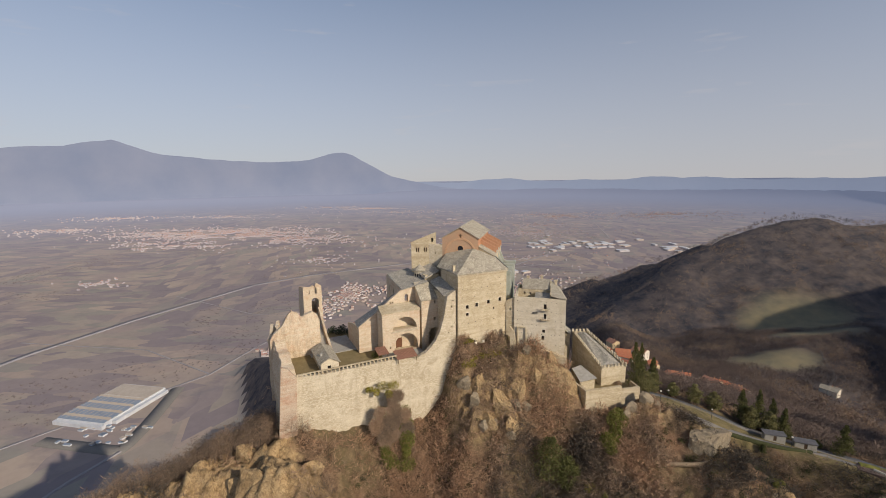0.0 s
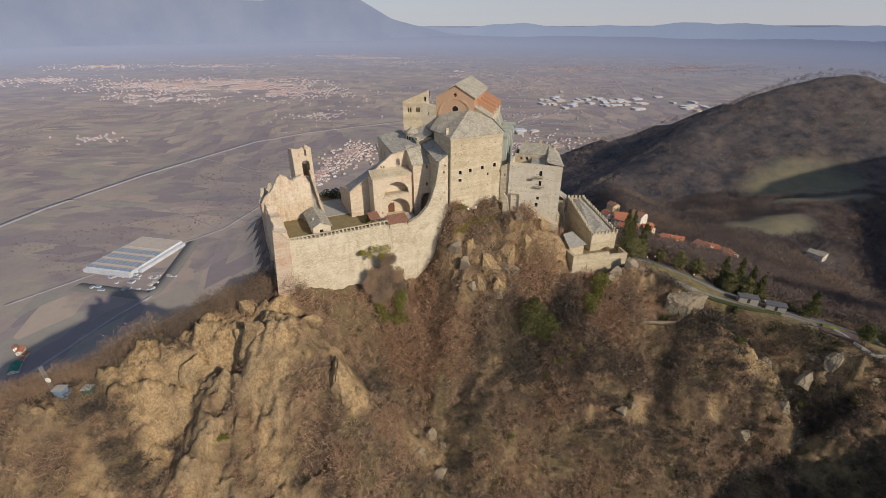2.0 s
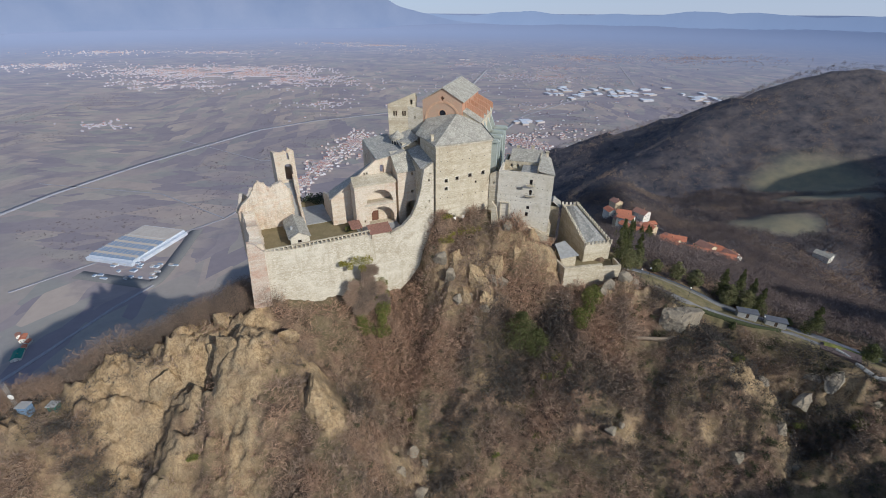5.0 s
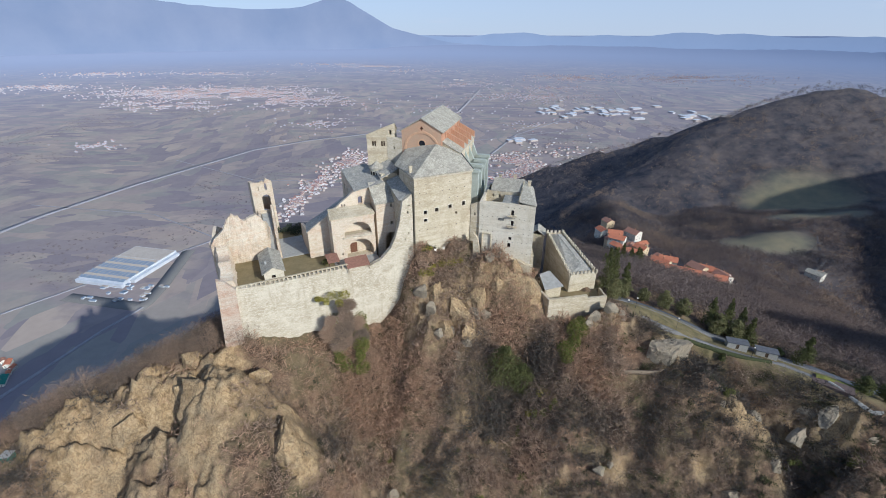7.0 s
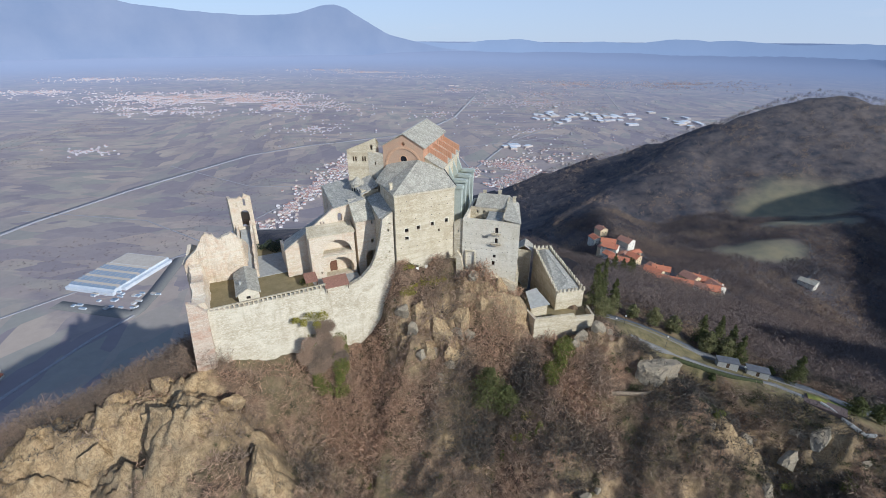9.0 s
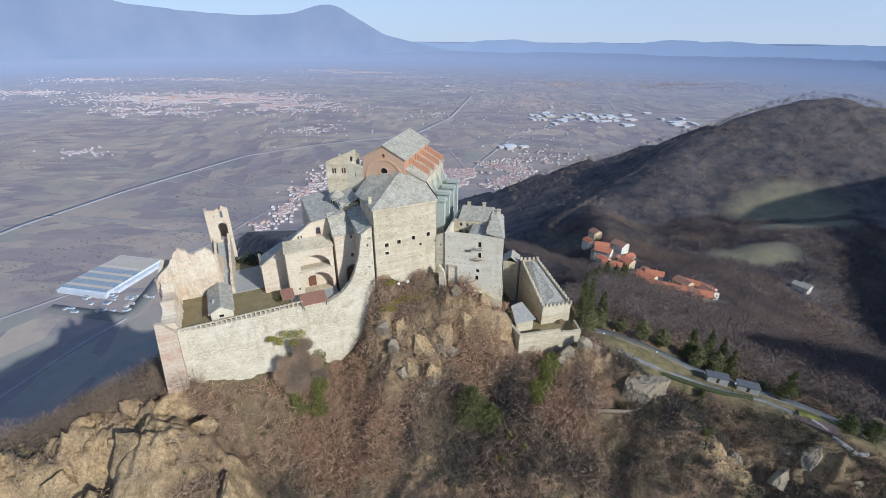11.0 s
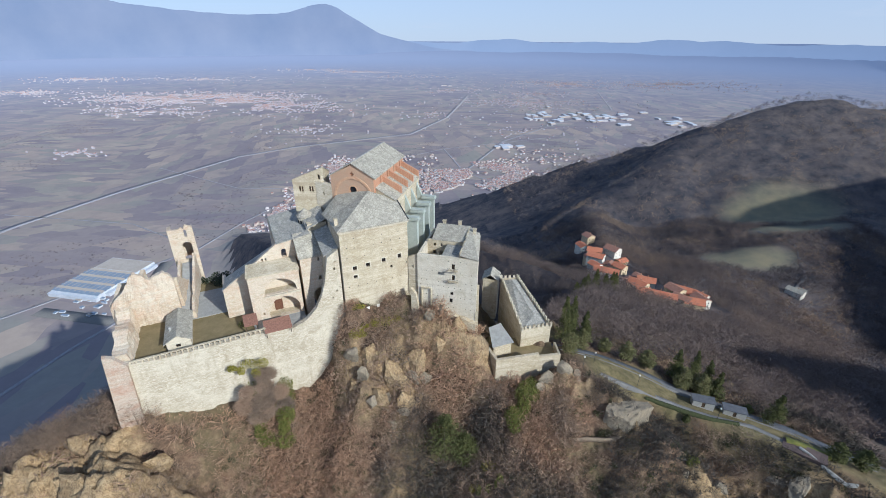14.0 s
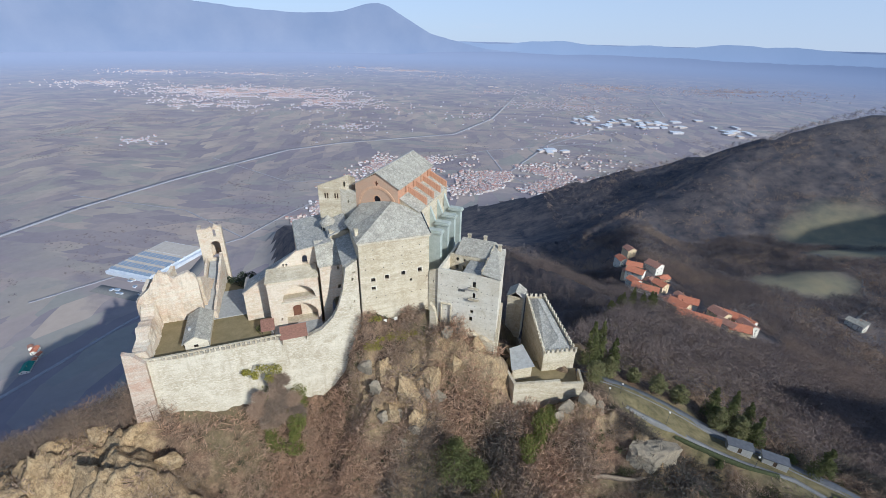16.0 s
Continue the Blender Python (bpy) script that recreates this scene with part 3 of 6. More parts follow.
def range_of_hills(name, line, r, label, deep, material):
    azs = np.arange(line[0][0], line[-1][0], 0.25)
    els = np.interp(azs, [a for a, _ in line], [e for _, e in line])
    els = els + (fractal(azs, azs * 0, 5.0, 5) - 0.5) * (0.9 if r > 15000 else 0.3)
    rows, k = [], 14
    for j in range(k):
        f = j / (k - 1)
        rise = f ** 1.3
        top = EYE_MID[2] + r * np.tan(np.radians(els))
        rr = r * (1 - deep * np.clip((top - VALLEY) / 900, 0.02, 1) * (1 - f))
        zz = VALLEY + (top - VALLEY) * rise + (fractal(azs * 3 + j * 0.7, azs * 0 + j * 1.3, 4, 4) - 0.5) * 160 * math.sin(math.pi * f) * np.clip((top - VALLEY) / 700, 0, 1)
        rows.append(np.stack([18 + rr * np.sin(np.radians(azs)), 20 + rr * np.cos(np.radians(azs)), np.maximum(zz, VALLEY - 120)], 1))
    v = shrink(np.concatenate(rows))
    n = len(azs)
    q = np.arange((n - 1) * (k - 1))
    q = q + q // (n - 1)
    ob = array_mesh(name, v, np.stack([q, q + 1, q + n + 1, q + n], 1), material)
    ob.data.shade_smooth()
    return tagged(ob, label, "mountains", kind="structure")


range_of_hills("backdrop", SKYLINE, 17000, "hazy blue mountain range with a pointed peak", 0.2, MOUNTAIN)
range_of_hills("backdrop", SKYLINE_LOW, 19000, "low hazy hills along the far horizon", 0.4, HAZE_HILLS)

# ---- the abbey ----
# two plan frames: the monastery's (x along its long front) and the church's (y along the nave)
ABBEY = Matrix.Translation((5.35, 144.67, 0)) @ Matrix.Rotation(math.atan2(0.4412, 0.8974), 4, "Z")
CHURCH = Matrix.Translation((0.8, 163.0, 0)) @ Matrix.Rotation(math.atan2(-0.2404, 0.9707), 4, "Z")
GUEST = Matrix.Translation((10.7, 11.2, 80.7)) @ Matrix.Scale(0.966, 4) @ Matrix.Translation((-10.7, -11.2, -80.7)) @ CHURCH @ Matrix.Translation((26.4, 0.2, 0))


def window(parent, x, z, w, h, y, m=None, head=0.0, bars=True):
    """A recessed window: frame, pane and glazing bars set into an opening."""
    m = m or Matrix()
    t = 0.09
    bm = bmesh.new()
    wall(bm, rect(x - w / 2, x + w / 2, z - h / 2, z + h / 2), [rect(x - w / 2 + t, x + w / 2 - t, z - h / 2 + t, z + h / 2 - t)], y, 0.12, m)
    if bars:
        for b in ((x - 0.03, x + 0.03, y + 0.02, y + 0.08, z - h / 2 + t, z + h / 2 - t), (x - w / 2 + t, x + w / 2 - t, y + 0.025, y + 0.075, z - 0.03, z + 0.03)):
            start = len(bm.verts)
            box(bm, *b)
            bm.verts.ensure_lookup_table()
            bmesh.ops.transform(bm, matrix=m, verts=bm.verts[start:])
    frame_part = part("window", bm, WOOD_DARK, parent)
    bm = boxes((x - w / 2 + t, x + w / 2 - t, y + 0.05, y + 0.065, z - h / 2 + t, z + h / 2 - t))
    bmesh.ops.transform(bm, matrix=m, verts=bm.verts)
    part("pane", bm, GLASS, frame_part)
    return frame_part


def putlogs(parent, spots, y, m=None, r=0.13):
    """Small square scaffold holes, as thin dark plates on the wall face in place of their inner shade."""
    bm = bmesh.new()
    for x, z in spots:
        wall(bm, rect(x - r, x + r, z - r, z + r), (), y - 0.012, 0.03, m)
    ob = part("scaffold_hole_plates", bm, IRON, parent)
    ob["kind"] = "stuff"


def block_walls(bm, x0, x1, y0, y1, z0, z1, t=0.8, front=(), left=(), right=(), back=()):
    """Four walls round a rectangle, butted end to end, with openings."""
    wall(bm, rect(x0, x1, z0, z1), front, y0, t)
    wall(bm, rect(x0, x1, z0, z1), back, y1 - t, t)
    wall(bm, rect(0, y1 - y0 - 2 * t, z0, z1), left, 0, t, turned(x0 + t, y0 + t, 90))
    wall(bm, rect(0, y1 - y0 - 2 * t, z0, z1), right, 0, t, turned(x1, y0 + t, 90))
    return bm


def hole(x, z, w, h):
    return rect(x - w / 2, x + w / 2, z - h / 2, z + h / 2)


# the tall residential block with its hipped stone roof
main_block = thing("residential_block", "tall beige stone monastery block with a grey slab hip roof", "building", ABBEY)
MAIN_W = [(3.6, 30.9, 1.2, 1.3), (7.5, 31.2, 1.2, 1.3), (12.2, 31.6, 1.2, 1.3), (17.1, 31.9, 1.2, 1.4), (3.6, 28.2, 1.2, 1.1), (14.5, 29.0, 0.7, 0.9), (19.2, 29.4, 0.35, 0.5)]
bm = block_walls(bmesh.new(), 0, 19.85, 0, 13, 4, 42.9, 0.9, front=[hole(*w) for w in MAIN_W], left=[hole(4.5, 36.5, 0.7, 1.3), hole(4.6, 31.0, 0.6, 1.0)])
part("wall", bm, STONE, main_block)
for w in MAIN_W:
    window(main_block, *w, 0.45)
for w in MAIN_W[:6]:
    part("window_sill", boxes((w[0] - w[2] / 2 - 0.15, w[0] + w[2] / 2 + 0.15, -0.14, 0.3, w[1] - w[3] / 2 - 0.16, w[1] - w[3] / 2 - 0.003)), STONE_PALE, main_block)
for x, z, w, h in MAIN_W[:5]:
    part("window_surround", wall(bmesh.new(), hole(x, z, w + 0.5, h + 0.5), [hole(x, z, w + 0.01, h + 0.01)], -0.06, 0.12), GUEST_STONE, main_block, "pale stone window surround")
rnd = random.Random(3)
putlogs(main_block, [(x + rnd.uniform(-0.3, 0.3), z + rnd.uniform(-0.2, 0.2)) for z in (25.2, 34.6, 37.4, 40.0) for x in np.arange(1.5, 19, 2.6) if rnd.random() < 0.75], 0)
apex, low_apex = (12.3, 10.6, 49.3), (20.1, 8.6, 46.2)
bm = bmesh.new()
slab(bm, [(-0.5, -0.5, 42.95), (20.3, -0.5, 42.95), apex], 0.3)
slab(bm, [(20.3, -0.5, 42.95), (20.3, 13.2, 43.0), low_apex], 0.3)
slab(bm, [(20.3, -0.5, 42.95), low_apex, apex], 0.3)
slab(bm, [(-0.5, -0.5, 42.95), apex, (-0.6, 9.4, 43.1)], 0.3)
slab(bm, [apex, low_apex, (20.3, 13.2, 43.0), (12.3, 17.0, 43.6)], 0.3)
slab(bm, [(-0.6, 9.4, 43.1), apex, (5.2, 18.6, 47.4), (-1.2, 14.0, 43.2)], 0.3)
part("roof", bm, SLATE, main_block)
part("cornice", boxes((-0.25, 20.1, -0.28, -0.003, 42.1, 42.5)), STONE_PALE, main_block)
bm = bmesh.new()
slab(bm, [(19.95, -0.3, 43.12), (20.35, -0.3, 43.12), (20.3, 8.7, 46.35), (19.9, 8.7, 46.4)], 0.12)
part("gutter", bm, IRON, main_block, "dark metal roof gutter")
part("chimney", boxes((-0.1, 0.8, 3.2, 4.0, 42.5, 45.2), (-0.25, 0.95, 3.05, 4.15, 45.2, 45.4)), STONE, main_block)

# the church: brick gable, nave, aisle, piers and apse
church = thing("church", "abbey church with an orange brick gable and slab roof", "church", CHURCH)
cross = [(6.3, 54.6), (6.05, 54.3), (6.15, 54.0), (5.85, 54.05), (5.6, 53.8), (5.85, 53.55), (6.15, 53.6), (6.05, 53.3), (6.3, 53.0), (6.55, 53.3), (6.45, 53.6), (6.75, 53.55), (7.0, 53.8), (6.75, 54.05), (6.45, 54.0), (6.55, 54.3)]
bm = wall(bmesh.new(), [(-0.6, 36), (-0.6, 52.9), (6.3, 56.6), (12.9, 53.2), (12.9, 36)], [disc(6.3, 48.9, 1.15), cross], 0, 1.0)
part("gable_wall", bm, BRICK, church)
ring = [disc(6.3, 48.9, 1.15), disc(6.3, 48.9, 1.5)]
part("oculus_ring", wall(bmesh.new(), ring[1], [ring[0]], -0.08, 0.3), BRICK_TRIM, church)
part("oculus_pane", wall(bmesh.new(), disc(6.3, 48.9, 1.13), (), 0.5, 0.04), GLASS, church)
arc_o = [(6.3 + 6.2 * math.cos(a), 46.4 + 6.6 * math.sin(a)) for a in np.linspace(0.05, math.pi - 0.05, 26)]
arc_i = [(6.3 + 5.5 * math.cos(a), 46.4 + 5.9 * math.sin(a)) for a in np.linspace(math.pi - 0.05, 0.05, 26)]
part("blind_arch", wall(bmesh.new(), arc_o + arc_i, (), -0.18, 0.175), BRICK_TRIM, church)
nave = bmesh.new()
wins = [arch(4.0 + 6 * k, 5.2 + 6 * k, 50.0, 52.6, 8) for k in range(4)]
wall(nave, rect(0, 25, 36, 53.3), wins, 0, 0.8, turned(12.9, 1.003, 90))
wall(nave, rect(0, 25, 36, 53.0), (), 0, 0.8, turned(0.2, 1.003, 90))
wall(nave, [(-0.6, 36), (-0.6, 52.9), (6.3, 56.6), (12.9, 53.2), (12.9, 36)], (), 26.01, 0.8)
part("nave_wall", nave, BRICK, church)
for k in range(4):
    part("clerestory_pane", wall(bmesh.new(), arch(4.05 + 6 * k, 5.15 + 6 * k, 50.05, 52.55, 8), (), 0, 0.05, turned(12.4, 1.003, 90)), GLASS, church)
bm = bmesh.new()
slab(bm, [(13.6, -0.35, 53.0), (13.6, 27.2, 53.0), (6.3, 27.2, 57.2), (6.3, -0.35, 57.2)], 0.3)
slab(bm, [(6.3, -0.35, 57.2), (6.3, 27.2, 57.2), (-1.2, 27.2, 52.8), (-1.2, -0.35, 52.8)], 0.3)
part("roof", bm, SLATE, church)
bm = bmesh.new()
wall(bm, rect(0, 24, 20, 46.4), [arch(3.5 + 6 * k, 5.0 + 6 * k, 40.5, 43.8, 8) for k in range(4)], 0, 0.8, turned(18.6, 2.0, 90))
wall(bm, [(13.0, 20), (13.0, 49.6), (18.6, 46.6), (18.6, 20)], (), 1.2, 0.8)
wall(bm, [(13.0, 20), (13.0, 49.6), (18.6, 46.6), (18.6, 20)], (), 26.0, 0.8)
part("aisle_wall", bm, STONE, church)
bm = bmesh.new()
slab(bm, [(12.95, 1.0, 49.9), (19.0, 1.0, 46.5), (19.0, 27.0, 46.5), (12.95, 27.0, 49.9)], 0.25)
part("aisle_roof", bm, SLATE, church)
for k, v in enumerate((7.5, 13.5, 19.5, 25.5)):
    part("parapet_wall", wall(bmesh.new(), [(12.95, 49.0), (12.95, 51.6), (18.9, 48.6), (18.9, 46.0)], (), v - 0.35, 0.7), BRICK, church)
for k in range(4):
    v = 4.6 + 6.6 * k
    bm = boxes((20.9, 24.7, v - 0.9, v + 0.9, 8, 39.4), (20.4, 25.2, v - 1.25, v + 1.25, 39.4, 39.9), (20.65, 24.95, v - 1.05, v + 1.05, 39.9, 40.4))
    wall(bm, [(18.6, 33.0), (18.6, 44.8), (20.9, 39.3), (20.9, 33.0)], (), v - 0.5, 1.0)
    part("pier", bm, COPPER_GREY, church, "green-grey rendered buttress pier with a flat cap")
bm = bmesh.new()
n = 12
arcp = [(9.5 + 7.0 * math.cos(a), 27.0 + 7.0 * math.sin(a)) for a in np.linspace(0, math.pi, n)]
for (a, b), (c, d) in zip(arcp, arcp[1:]):
    vs = [bm.verts.new(p) for p in ((a, b, 12), (c, d, 12), (c, d, 46.5), (a, b, 46.5))]
    bm.faces.new(vs)
    bm.faces.new([bm.verts.new(p) for p in ((a * 1.02 - 0.19, b, 46.4), (c * 1.02 - 0.19, d, 46.4), (9.5, 27.0, 50.5))])
bmesh.ops.solidify(bm, geom=bm.faces[:], thickness=0.3)
part("apse", bm, STONE_PALE, church, "pale stone rounded apse")
part("ridge_cap", boxes((6.1, 6.5, -0.3, 27.1, 57.17, 57.35)), CEMENT, church)

# the bell tower and its pale side wall
bell = thing("bell_tower", "square stone bell tower with paired windows and sloping top", "tower", CHURCH)
bm = bmesh.new()
PAIR = [hole(2.0, 48.2, 0.55, 1.7), hole(2.75, 48.2, 0.55, 1.7), hole(5.0, 48.2, 0.55, 1.7), hole(5.75, 48.2, 0.55, 1.7)]
m = turned(-12.4, -1.7, 16)
wall(bm, [(0, 30), (0, 51.2), (9.4, 54.9), (9.4, 30)], PAIR + [hole(8.0, 51.9, 0.7, 1.5)], 0, 0.7, m)
wall(bm, [(0, 30), (0, 51.0), (6.5, 48.6), (6.5, 30)], [hole(2.5, 47.0, 0.8, 1.8)], 0, 0.7, m @ turned(0.7, 0.703, 90))
wall(bm, [(0, 30), (0, 54.6), (6.5, 51.8), (6.5, 30)], [hole(2.0, 51.0, 0.8, 1.8)], 0, 0.7, m @ turned(9.4, 0.703, 90))
wall(bm, [(0, 30), (0, 48.4), (9.4, 51.6), (9.4, 30)], (), 7.21, 0.7, m)
part("wall", bm, STONE, bell)
bm = bmesh.new()
pts = [m @ Vector(p) for p in ((-0.2, 0.4, 51.1), (9.6, 0.4, 54.85), (9.6, 8.3, 51.6), (-0.2, 8.3, 48.4))]
slab(bm, pts, 0.25)
part("roof", bm, SLATE, bell)
bm = wall(bmesh.new(), rough_line([(-5.9, 50.6), (-3.0, 50.4), (-0.62, 50.2)], 0.08) + [(-0.62, 36), (-5.9, 36)], [hole(-3.4, 47.0, 0.5, 1.0)], 0.05, 1.2)
part("side_wall", bm, STONE_PALE, bell, "pale stone wall with one small window")
for x in (2.0, 2.75, 5.0, 5.75):
    part("shutter", wall(bmesh.new(), hole(x, 48.2, 0.55, 1.7), (), 0.4, 0.05, m), WOOD_DARK, bell)
tur = thing("stair_turret", "small round stone turret with a conical slab roof", "turret", CHURCH @ Matrix.Translation((-8.6, -3.6, 0)))
bm = bmesh.new()
bmesh.ops.create_cone(bm, cap_ends=True, segments=12, radius1=2.3, radius2=2.2, depth=14, matrix=Matrix.Translation((0, 0, 34)))
part("wall", bm, STONE_PALE, tur)
bm = bmesh.new()
bmesh.ops.create_cone(bm, cap_ends=True, segments=12, radius1=2.7, radius2=0.05, depth=2.2, matrix=Matrix.Translation((0, 0, 42.1)))
part("roof", bm, SLATE, tur)
for a in (-120, -95, -70):
    mm = Matrix.Rotation(radians(a + 90), 4, "Z")
    part("window", wall(bmesh.new(), arch(-0.25, 0.25, 38.6, 40.0, 6), (), -2.32, 0.1, mm), GLASS, tur)

# the guest wing with its small court and balconies
guest = thing("guest_wing", "pale stone guest wing with balconies and slab roofs", "building", GUEST)
GW = [(11.2, 27.9, 1.0, 1.9), (11.3, 24.2, 0.95, 1.9), (10.9, 18.5, 1.0, 1.2), (10.7, 15.9, 1.0, 1.6)]
SIDE = [hole(4, 27.5, 1, 1.6), hole(9, 27.5, 1, 1.6), hole(14, 27.5, 1, 1.6), hole(4, 23, 1, 1.6), hole(9, 23, 1, 1.6), hole(14, 23, 1, 1.6)]
bm = bmesh.new()
wall(bm, rect(0, 18.6, 3, 31.1), [hole(*w) for w in GW], 0, 0.8)
wall(bm, rect(0, 16.0, 3, 31.1), (), 19.2, 0.8)
wall(bm, rect(0, 18.35, 3, 31.1), (), 0, 0.8, turned(0.8, 0.8, 90))
wall(bm, rect(0, 18.5, 3, 31.1), SIDE, 0, 0.8, turned(18.6, 0.803, 98))
part("wall", bm, GUEST_STONE, guest)
part("link_wall", wall(bmesh.new(), rough_line([(-3.1, 29.4), (-1.5, 30.2), (-0.003, 30.6)], 0.06) + [(-0.003, 3), (-3.1, 3)], [hole(-1.6, 26.2, 0.5, 0.9)], 0.5, 0.9), STONE, guest)
for w in GW:
    window(guest, *w, 0.4)
part("window_surround", wall(bmesh.new(), hole(11.3, 24.2, 1.25, 2.2), [hole(11.3, 24.2, 0.95, 1.9)], -0.05, 0.1), WHITE_PLASTER, guest)
for x, z in ((11.2, 26.85), (11.3, 23.1)):
    bal = part("balcony", boxes((x - 1.6, x + 1.6, -1.0, -0.003, z - 0.15, z)), STONE, guest)
    rail = [(x - 1.55, x + 1.55, -0.98, -0.94, z + 0.95, z + 1.0)] + [(x - 1.55 + 0.31 * k, x - 1.52 + 0.31 * k, -0.975, -0.945, z, z + 0.95) for k in range(11)]
    part("railing", boxes(*rail), IRON, bal, "thin dark iron railing")
part("grille", boxes(*[(6.6 + 0.3 * k, 6.68 + 0.3 * k, -0.12, -0.003, 24.9, 25.8) for k in range(7)]), IRON, guest)
part("door_frame", boxes((1.2, 1.5, -0.5, -0.003, 11, 19.5), (4.2, 4.5, -0.5, -0.003, 11, 19.5), (1.2, 4.5, -0.55, -0.003, 19.5, 19.8)), STONE, guest)
putlogs(guest, [(x + rnd.uniform(-0.25, 0.25), z + rnd.uniform(-0.2, 0.2)) for z in (13.4, 17.2, 20.6, 22.4, 25.8, 29.6) for x in np.arange(1.2, 18.4, 1.75) if rnd.random() < 0.8], 0, None, 0.11)
bm = bmesh.new()
slab(bm, [(18.9, -0.3, 31.2), (16.6, 17.5, 31.3), (13.2, 17.5, 34.0), (13.2, -0.2, 32.2)], 0.25)
slab(bm, [(16.6, 17.5, 31.3), (13.5, 20.5, 31.3), (13.2, 17.5, 34.0)], 0.25)
slab(bm, [(2.2, 9.0, 32.2), (13.1, 9.0, 32.2), (13.1, 17.4, 34.3), (2.2, 17.4, 34.3)], 0.25)
slab(bm, [(13.1, 17.4, 34.3), (13.4, 20.4, 32.2), (2.2, 20.4, 32.2), (2.2, 17.4, 34.3)], 0.25)
part("roof", bm, SLATE, guest)
bm = boxes((0.8, 13.1, 0.8, 9.0, 25.6, 26.0), (7.4, 13.1, 0.85, 8.9, 26.0, 31.0))
part("court_floor", bm, SLATE_BLUE, guest)
bm = bmesh.new()
wall(bm, rect(0.8, 13.15, 26, 32.1), [hole(3.2, 30.4, 0.7, 1.1), hole(5.4, 30.4, 0.7, 1.1), hole(3.2, 27.6, 0.9, 1.6), hole(5.4, 27.6, 0.9, 1.6)], 9.05, 0.6)
wall(bm, rough_line([(0, 32.3), (8, 33.0), (16, 33.9)], 0.3, 0.8, 5) + [(16, 28), (0, 28)], (), 0, 0.5, turned(13.3, 0.8, 90))
part("court_wall", bm, STONE, guest)
for x, y, z in ((4.0, 19.0, 33.4), (9.5, 18.0, 34.0), (15.0, 15.0, 33.2)):
    part("chimney", boxes((x - 0.5, x + 0.5, y - 0.4, y + 0.4, z - 0.6, z + 1.3), (x - 0.65, x + 0.65, y - 0.55, y + 0.55, z + 1.3, z + 1.5)), STONE, guest)
annex = thing("stair_annex", "low ruined stone stair wall beside the guest wing", "wall", GUEST)
part("wall", wall(bmesh.new(), rough_line([(-1.2, 20.5), (0.2, 19.0), (1.0, 15.0)], 0.3, 0.9, 8) + [(1.0, 8), (-1.2, 8)], (), -3.4, 1.2), STONE, annex)
part("footing", wall(bmesh.new(), rough_line([(-1.0, 12.6), (6, 12.2), (12, 11.6), (18.8, 9.5)], 0.35, 0.9, 9) + [(18.8, 3), (-1.0, 3)], (), -1.6, 1.597), STONE, annex)
part("side_footing", wall(bmesh.new(), [(0, 13), (20, 11), (20, 0), (0, 3)], (), 0, 1.0, turned(19.5, 0.0, 98)), STONE, annex)

# the chapter buildings with the two great arches
chapter = thing("arched_ruin", "ruined stone building with two great open arches", "building", ABBEY)
bm = wall(bmesh.new(), [(-24.4, 12), (-24.4, 30.0)] + rough_line([(-24.4, 30.0), (-10.6, 29.9)], 0.1, 1.5, 2) + [(-10.6, 12)], [arch(-20.7, -11.7, 23.4, 27.9), arch(-20.2, -11.5, 15.6, 21.9), hole(-21.7, 17.6, 0.5, 0.8)], 8.9, 1.2)
wall(bm, rect(0, 4.4, 12, 29.9), (), 0, 1.0, turned(-23.4, 10.103, 90))
wall(bm, rect(0, 4.4, 12, 29.9), (), 0, 1.0, turned(-10.6, 10.103, 90))
part("wall", bm, RUIN, chapter)
part("floor_slab", boxes((-23.4, -11.6, 10.1, 14.4, 22.9, 23.35)), STONE, chapter)
part("floor_slab", boxes((-23.4, -11.6, 10.1, 14.4, 15.0, 15.5)), STONE, chapter)
bm = wall(bmesh.new(), rect(-23.4, -11.6, 15.5, 29.7), [hole(-17.2, 17.4, 2.4, 3.6)], 12.6, 0.5)
part("inner_wall", bm, RUIN, chapter)
part("door", boxes((-18.35, -16.05, 12.75, 12.9, 15.6, 19.15)), WOOD_RED, chapter, "red-brown wooden door")
part("ledge", boxes((-21.2, -11.2, 8.3, 8.897, 22.9, 23.25)), STONE_PALE, chapter)
bm = bmesh.new()
slab(bm, [(-24.8, 8.6, 30.1), (-10.3, 8.6, 30.0), (-10.3, 14.6, 31.4), (-24.0, 14.6, 31.4)], 0.25)
part("roof", bm, STONE, chapter)
UP = [(-31.2, 10), (-31.0, 24.6), (-26, 28.0), (-22.5, 30.6), (-15, 36.1), (-9.6, 37.2), (-9.6, 10)]
bm = wall(bmesh.new(), [UP[0]] + rough_line(UP[1:6], 0.1, 1.5, 3) + [UP[6]], [arch(-13.9, -12.5, 31.6, 34.2, 8), hole(-19.3, 31.8, 0.5, 0.9), hole(-18.4, 31.8, 0.5, 0.9)], 14.7, 1.1)
wall(bm, [(0, 10), (0, 24.4), (6, 24.0), (14, 22.0), (14, 10)], (), 0, 0.9, turned(-30.1, 15.803, 90))
wall(bm, [(0, 10), (0, 36.0), (14.5, 38.6), (14.5, 10)], [hole(3, 33, 0.9, 2.2), hole(7, 33.5, 0.9, 2.2), hole(11, 34, 0.9, 2.2)], 0, 0.9, turned(-14.2, 15.803, 90))
part("upper_wall", bm, RUIN, chapter)
bm = bmesh.new()
slab(bm, [(-15.0, 14.5, 36.2), (-5.4, 13.0, 38.4), (-6.0, 30.3, 40.2), (-14.9, 30.5, 38.9)], 0.3)
